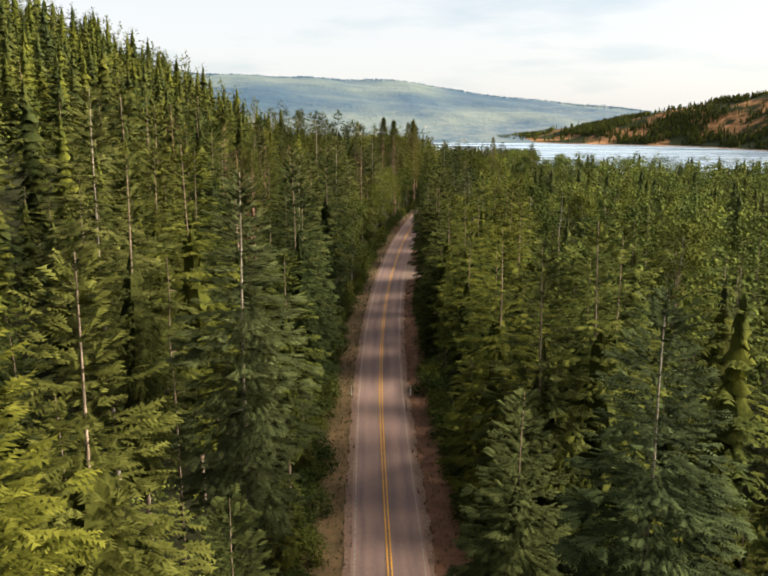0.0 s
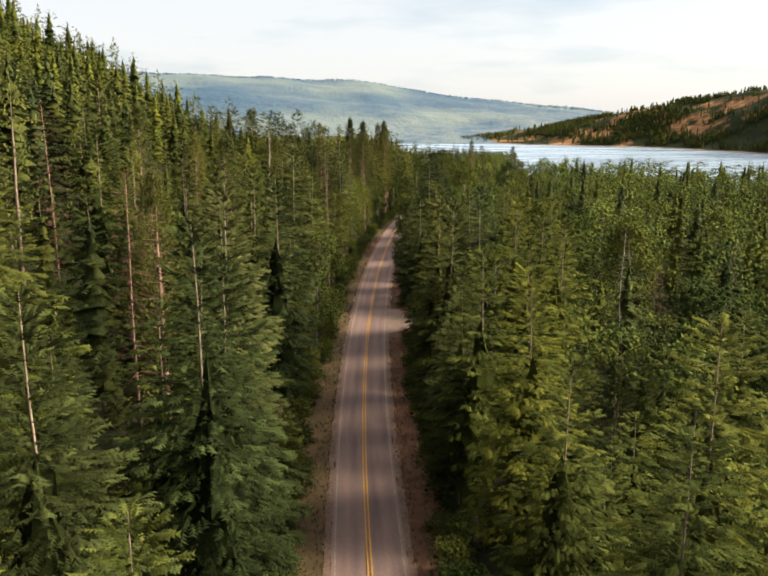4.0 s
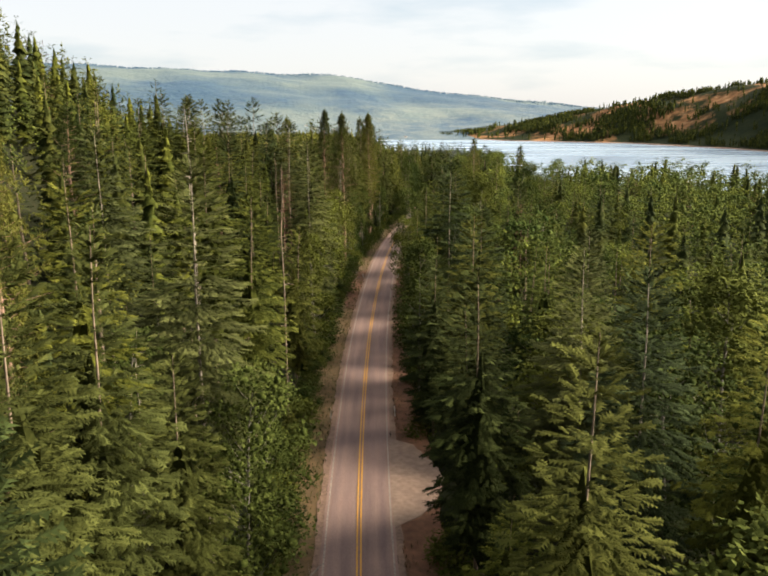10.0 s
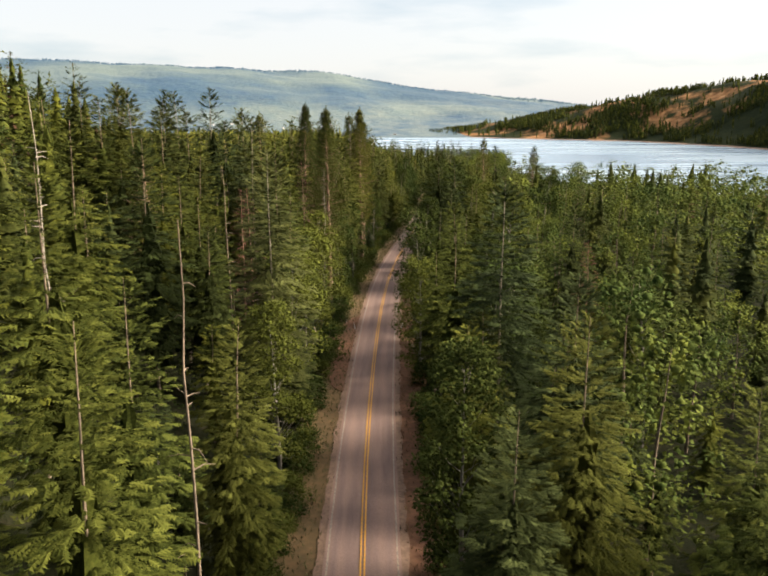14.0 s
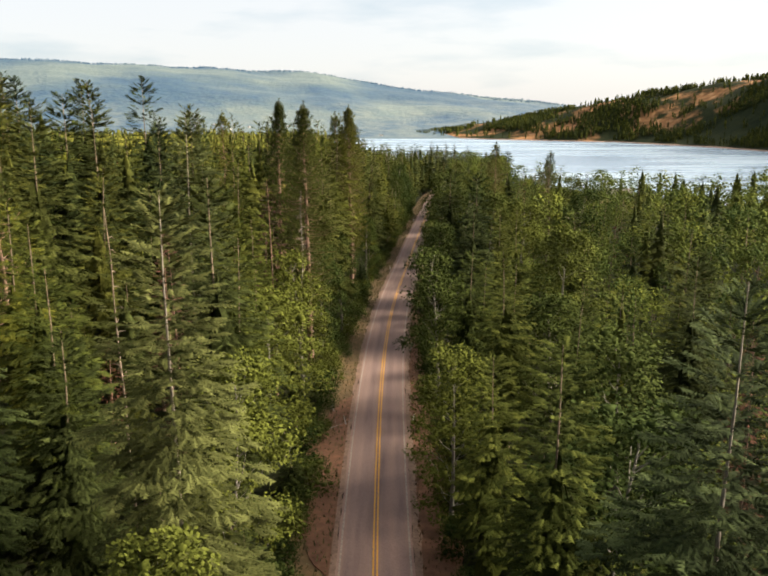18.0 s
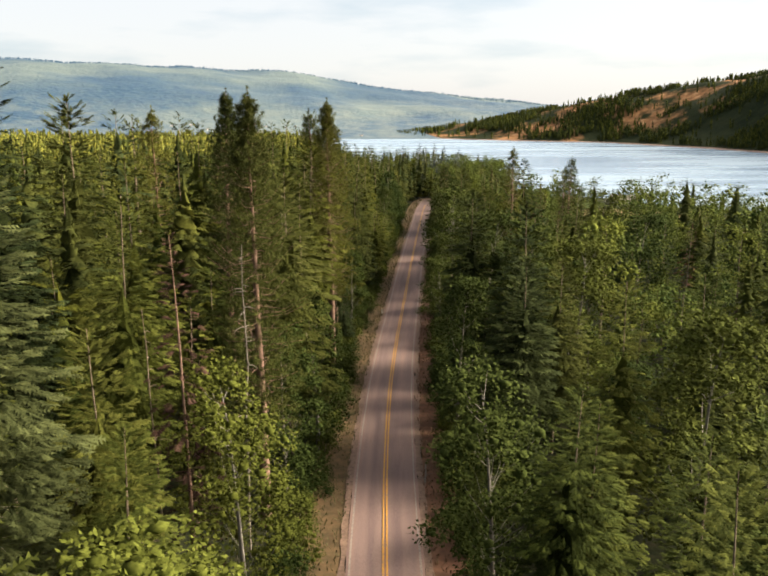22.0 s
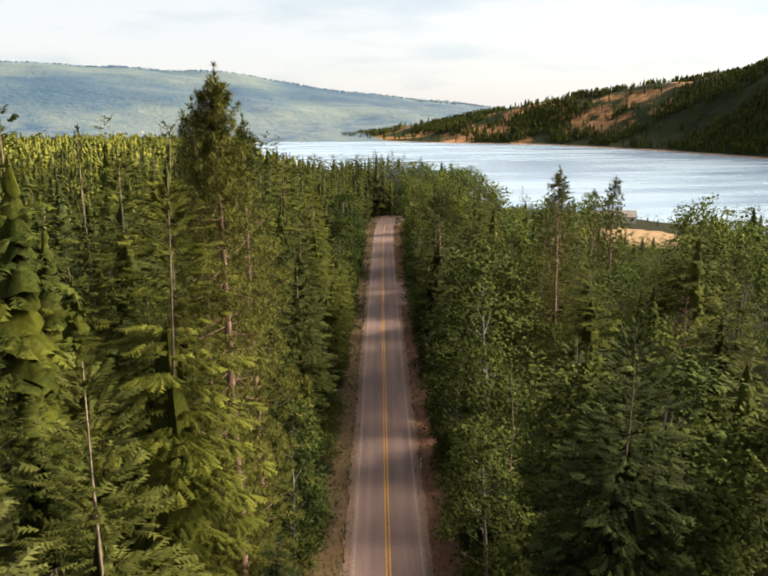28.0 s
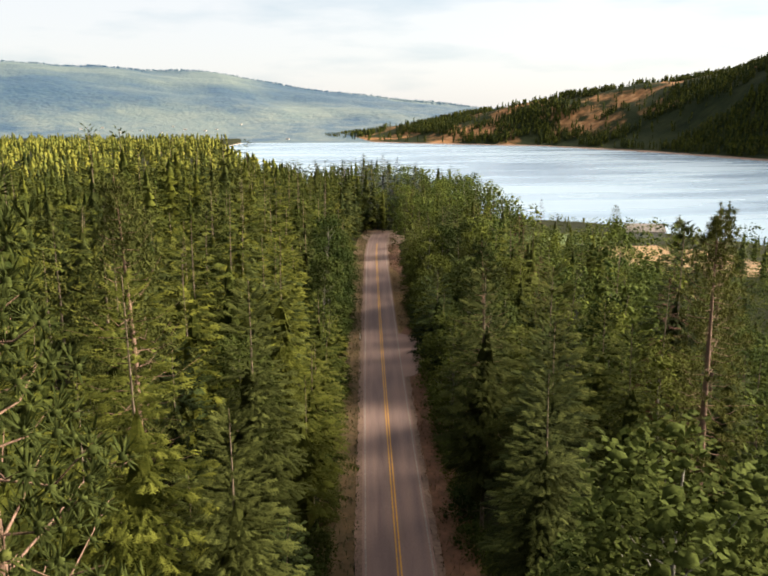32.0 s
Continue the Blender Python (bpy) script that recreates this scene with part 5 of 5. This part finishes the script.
# ---- grass along the verges ----
def verge_grass():
    rnd = np.random.RandomState(33)
    for side, name, mat, label in ((-1, "verge_grass", M_GRASS, "low green and tan grass along the road edge"), (1, "verge_grass", M_STRAW, "dry reddish-tan grass along the road edge")):
        n = 7000
        y = rnd.uniform(20, 690, n)
        s = side * (4.05 + 3.4 * rnd.rand(n) ** 1.3)
        x = road_x(y) + s
        keep = ~((side > 0) & (((y > 184) & (y < 211)) | ((y > 500) & (y < 535))))
        x, y, n = x[keep], y[keep], int(keep.sum())
        z = road_z(y) - 0.20
        base = np.stack([x, y, z], -1)
        way = np.stack([rnd.normal(0, 0.45, n), rnd.normal(0, 0.45, n), np.ones(n)], -1)
        v, f = pack(blades(base, way, rnd.uniform(0.25, 0.75, n), rnd.uniform(0.04, 0.10, n), rnd))
        ob = link_mesh(name, v, f, mat)
        tagged(ob, label, "grass", kind="stuff")


M_GRASS = make_plain("verge_grass_green", (0.060, 0.062, 0.022), (0.130, 0.105, 0.045), 1.5, 0.9)
M_STRAW = make_plain("verge_grass_straw", (0.100, 0.058, 0.030), (0.190, 0.115, 0.062), 1.5, 0.9)
verge_grass()


# ---- roadside litter: fallen logs and leaning stems ----
def fallen_log(x, y, length, turn, r, tilt=0.0):
    rnd = np.random.RandomState(int(abs(x) * 10 + y))
    t = np.linspace(0, 1, 7)
    path = np.stack([t * length, 0.12 * np.cumsum(rnd.normal(0, 0.5, 7)), r + t * length * tilt], -1)
    v, f = tube(path, r * (1 - 0.45 * t), 8)
    e = new("fallen_log")
    e.matrix_world = pose(x, y, max(float(ground_z(x, y)), float(road_z(y)) - 0.2) - 0.05, 0, 0, turn)
    ob = link_mesh("stem", v, f, M_BARK_PALE, e, smooth=True)
    for k in range(4):
        a, u = rnd.uniform(0, 3.1), 1 + k
        o = path[u]
        q = np.array([o, o + [0.2, math.cos(a) * 0.5, abs(math.sin(a)) * 0.5], o + [0.5, math.cos(a), abs(math.sin(a)) * 0.9]])
        bv, bf = tube(q, [0.03, 0.02, 0.008], 4)
        link_mesh("branch", bv, bf, M_BARK_PALE, e)
    tagged(e, "pale fallen log with broken branch stubs beside the road", "log", "fallen logs")


for row in ((-9.4, 36, 6.5, 70, 0.14), (-11.0, 84, 5.0, 110, 0.12), (-9.3, 176, 6.0, 60, 0.13), (-3.6, 297, 7.0, 75, 0.15), (1.6, 306, 5.0, 40, 0.12), (2.8, 312, 4.2, 95, 0.10), (17.0, 338, 5.0, 80, 0.12)):
    fallen_log(*row)
fallen_log(-2.2, 289, 8.0, 100, 0.10, 0.45)

# ---- roadside marker posts ----
def part(name, bm, material, parent, label=""):
    me = bpy.data.meshes.new(name)
    bm.to_mesh(me)
    bm.free()
    me.materials.append(material)
    ob = new(name, me)
    ob.parent = parent
    if label:
        tagged(ob, label)
    return ob


def box(sx, sy, sz, cx=0, cy=0, cz=0, bevel=0.0):
    bm = bmesh.new()
    bmesh.ops.create_cube(bm, size=1)
    bmesh.ops.scale(bm, vec=(sx, sy, sz), verts=bm.verts)
    bmesh.ops.translate(bm, vec=(cx, cy, cz), verts=bm.verts)
    if bevel:
        bmesh.ops.bevel(bm, geom=bm.edges[:], offset=bevel, segments=1, affect="EDGES")
    return bm


M_REFLECT = make_plain("amber_reflector", (0.55, 0.30, 0.05), (0.70, 0.42, 0.10), 8.0, 0.3)


def marker_post(y, side, lean=0.0):
    x = float(road_x(y)) + side * 4.25
    e = new("marker_post")
    e.matrix_world = pose(x, y, float(road_z(y)) - 0.2, 0, lean, 0)
    part("post", box(0.10, 0.05, 1.35, 0, 0, 0.675, 0.012), M_WHITE, e)
    part("reflector", box(0.085, 0.012, 0.16, 0, -0.034, 1.2, 0.004), M_REFLECT, e, "small amber reflector")
    tagged(e, "slim white marker post with reflector on the road verge", "marker post", "marker posts along the road")


for py, la, lb in ((103.8, -2, 2), (215.5, 3, -3), (307.3, -12, 16), (419.0, 2, -1), (530.0, 0, 0)):
    marker_post(py, -1, la)
    if py < 500:
        marker_post(py, 1, lb)


# ---- houses ----
M_GLASS = make_plain("window_glass_dark", (0.03, 0.035, 0.04), (0.06, 0.07, 0.08), 3.0, 0.15)


def gable_roof(w, l, rise, z, over=0.5):
    bm = bmesh.new()
    t = 0.22
    pts = []
    for yy in (-l / 2 - over, l / 2 + over):
        for x, zz in ((-w / 2 - over, z - 0.25), (0, z + rise), (w / 2 + over, z - 0.25), (w / 2 + over, z - 0.25 - t), (0, z + rise - t), (-w / 2 - over, z - 0.25 - t)):
            pts.append(bm.verts.new((x, yy, zz)))
    for k in range(6):
        bm.faces.new((pts[k], pts[(k + 1) % 6], pts[6 + (k + 1) % 6], pts[6 + k]))
    bm.faces.new(pts[:6][::-1])
    bm.faces.new(pts[6:])
    return bm


def house(x, y, z, w, l, h, turn, wall_mat, roof_mat, label, windows=3):
    e = new("house")
    e.matrix_world = pose(x, y, z, 0, 0, turn)
    bm = box(w, l, h, 0, 0, h / 2)
    # gable ends
    for yy in (-l / 2, l / 2):
        v = [bm.verts.new(p) for p in ((-w / 2, yy, h), (w / 2, yy, h), (0, yy, h + w * 0.28))]
        bm.faces.new(v)
    part("wall", bm, wall_mat, e)
    part("roof", gable_roof(w, l, w * 0.28, h), roof_mat, e)
    for k in range(windows):
        yy = -l / 2 + (k + 0.5) * l / windows
        for sx in (-1, 1):
            wnd = part("window", box(0.10, 1.5, 1.3, sx * (w / 2 + 0.02), yy, h * 0.55), M_WHITE, e)
            part("pane", box(0.06, 1.3, 1.1, sx * (w / 2 + 0.06), yy, h * 0.55), M_GLASS, wnd)
    tagged(e, label, "house")
    return e


hz = float(ground_z(196, 672))
house(196, 672, hz - 0.3, 9, 15, 3.4, 70, M_WALL, M_ROOF, "low beige lakeside house with a brown shingle roof", 4)
random.seed(4)
for az, r in ((-4.6, 2900), (-3.4, 2940), (-2.2, 2900), (-0.8, 2950), (0.4, 2930), (1.1, 2960), (2.6, 3080), (-6.8, 2960), (-5.6, 2990), (5.4, 2760), (-1.5, 3010)):
    hx, hy = 18 + r * math.sin(radians(az)), r * math.cos(radians(az))
    house(hx, hy, float(ridge_z(hx, hy)) - 0.5, 4.5, random.uniform(6, 11), 2.8, random.uniform(60, 110), M_WALL, M_ROOF, "distant pale house on the wooded hillside", 2)
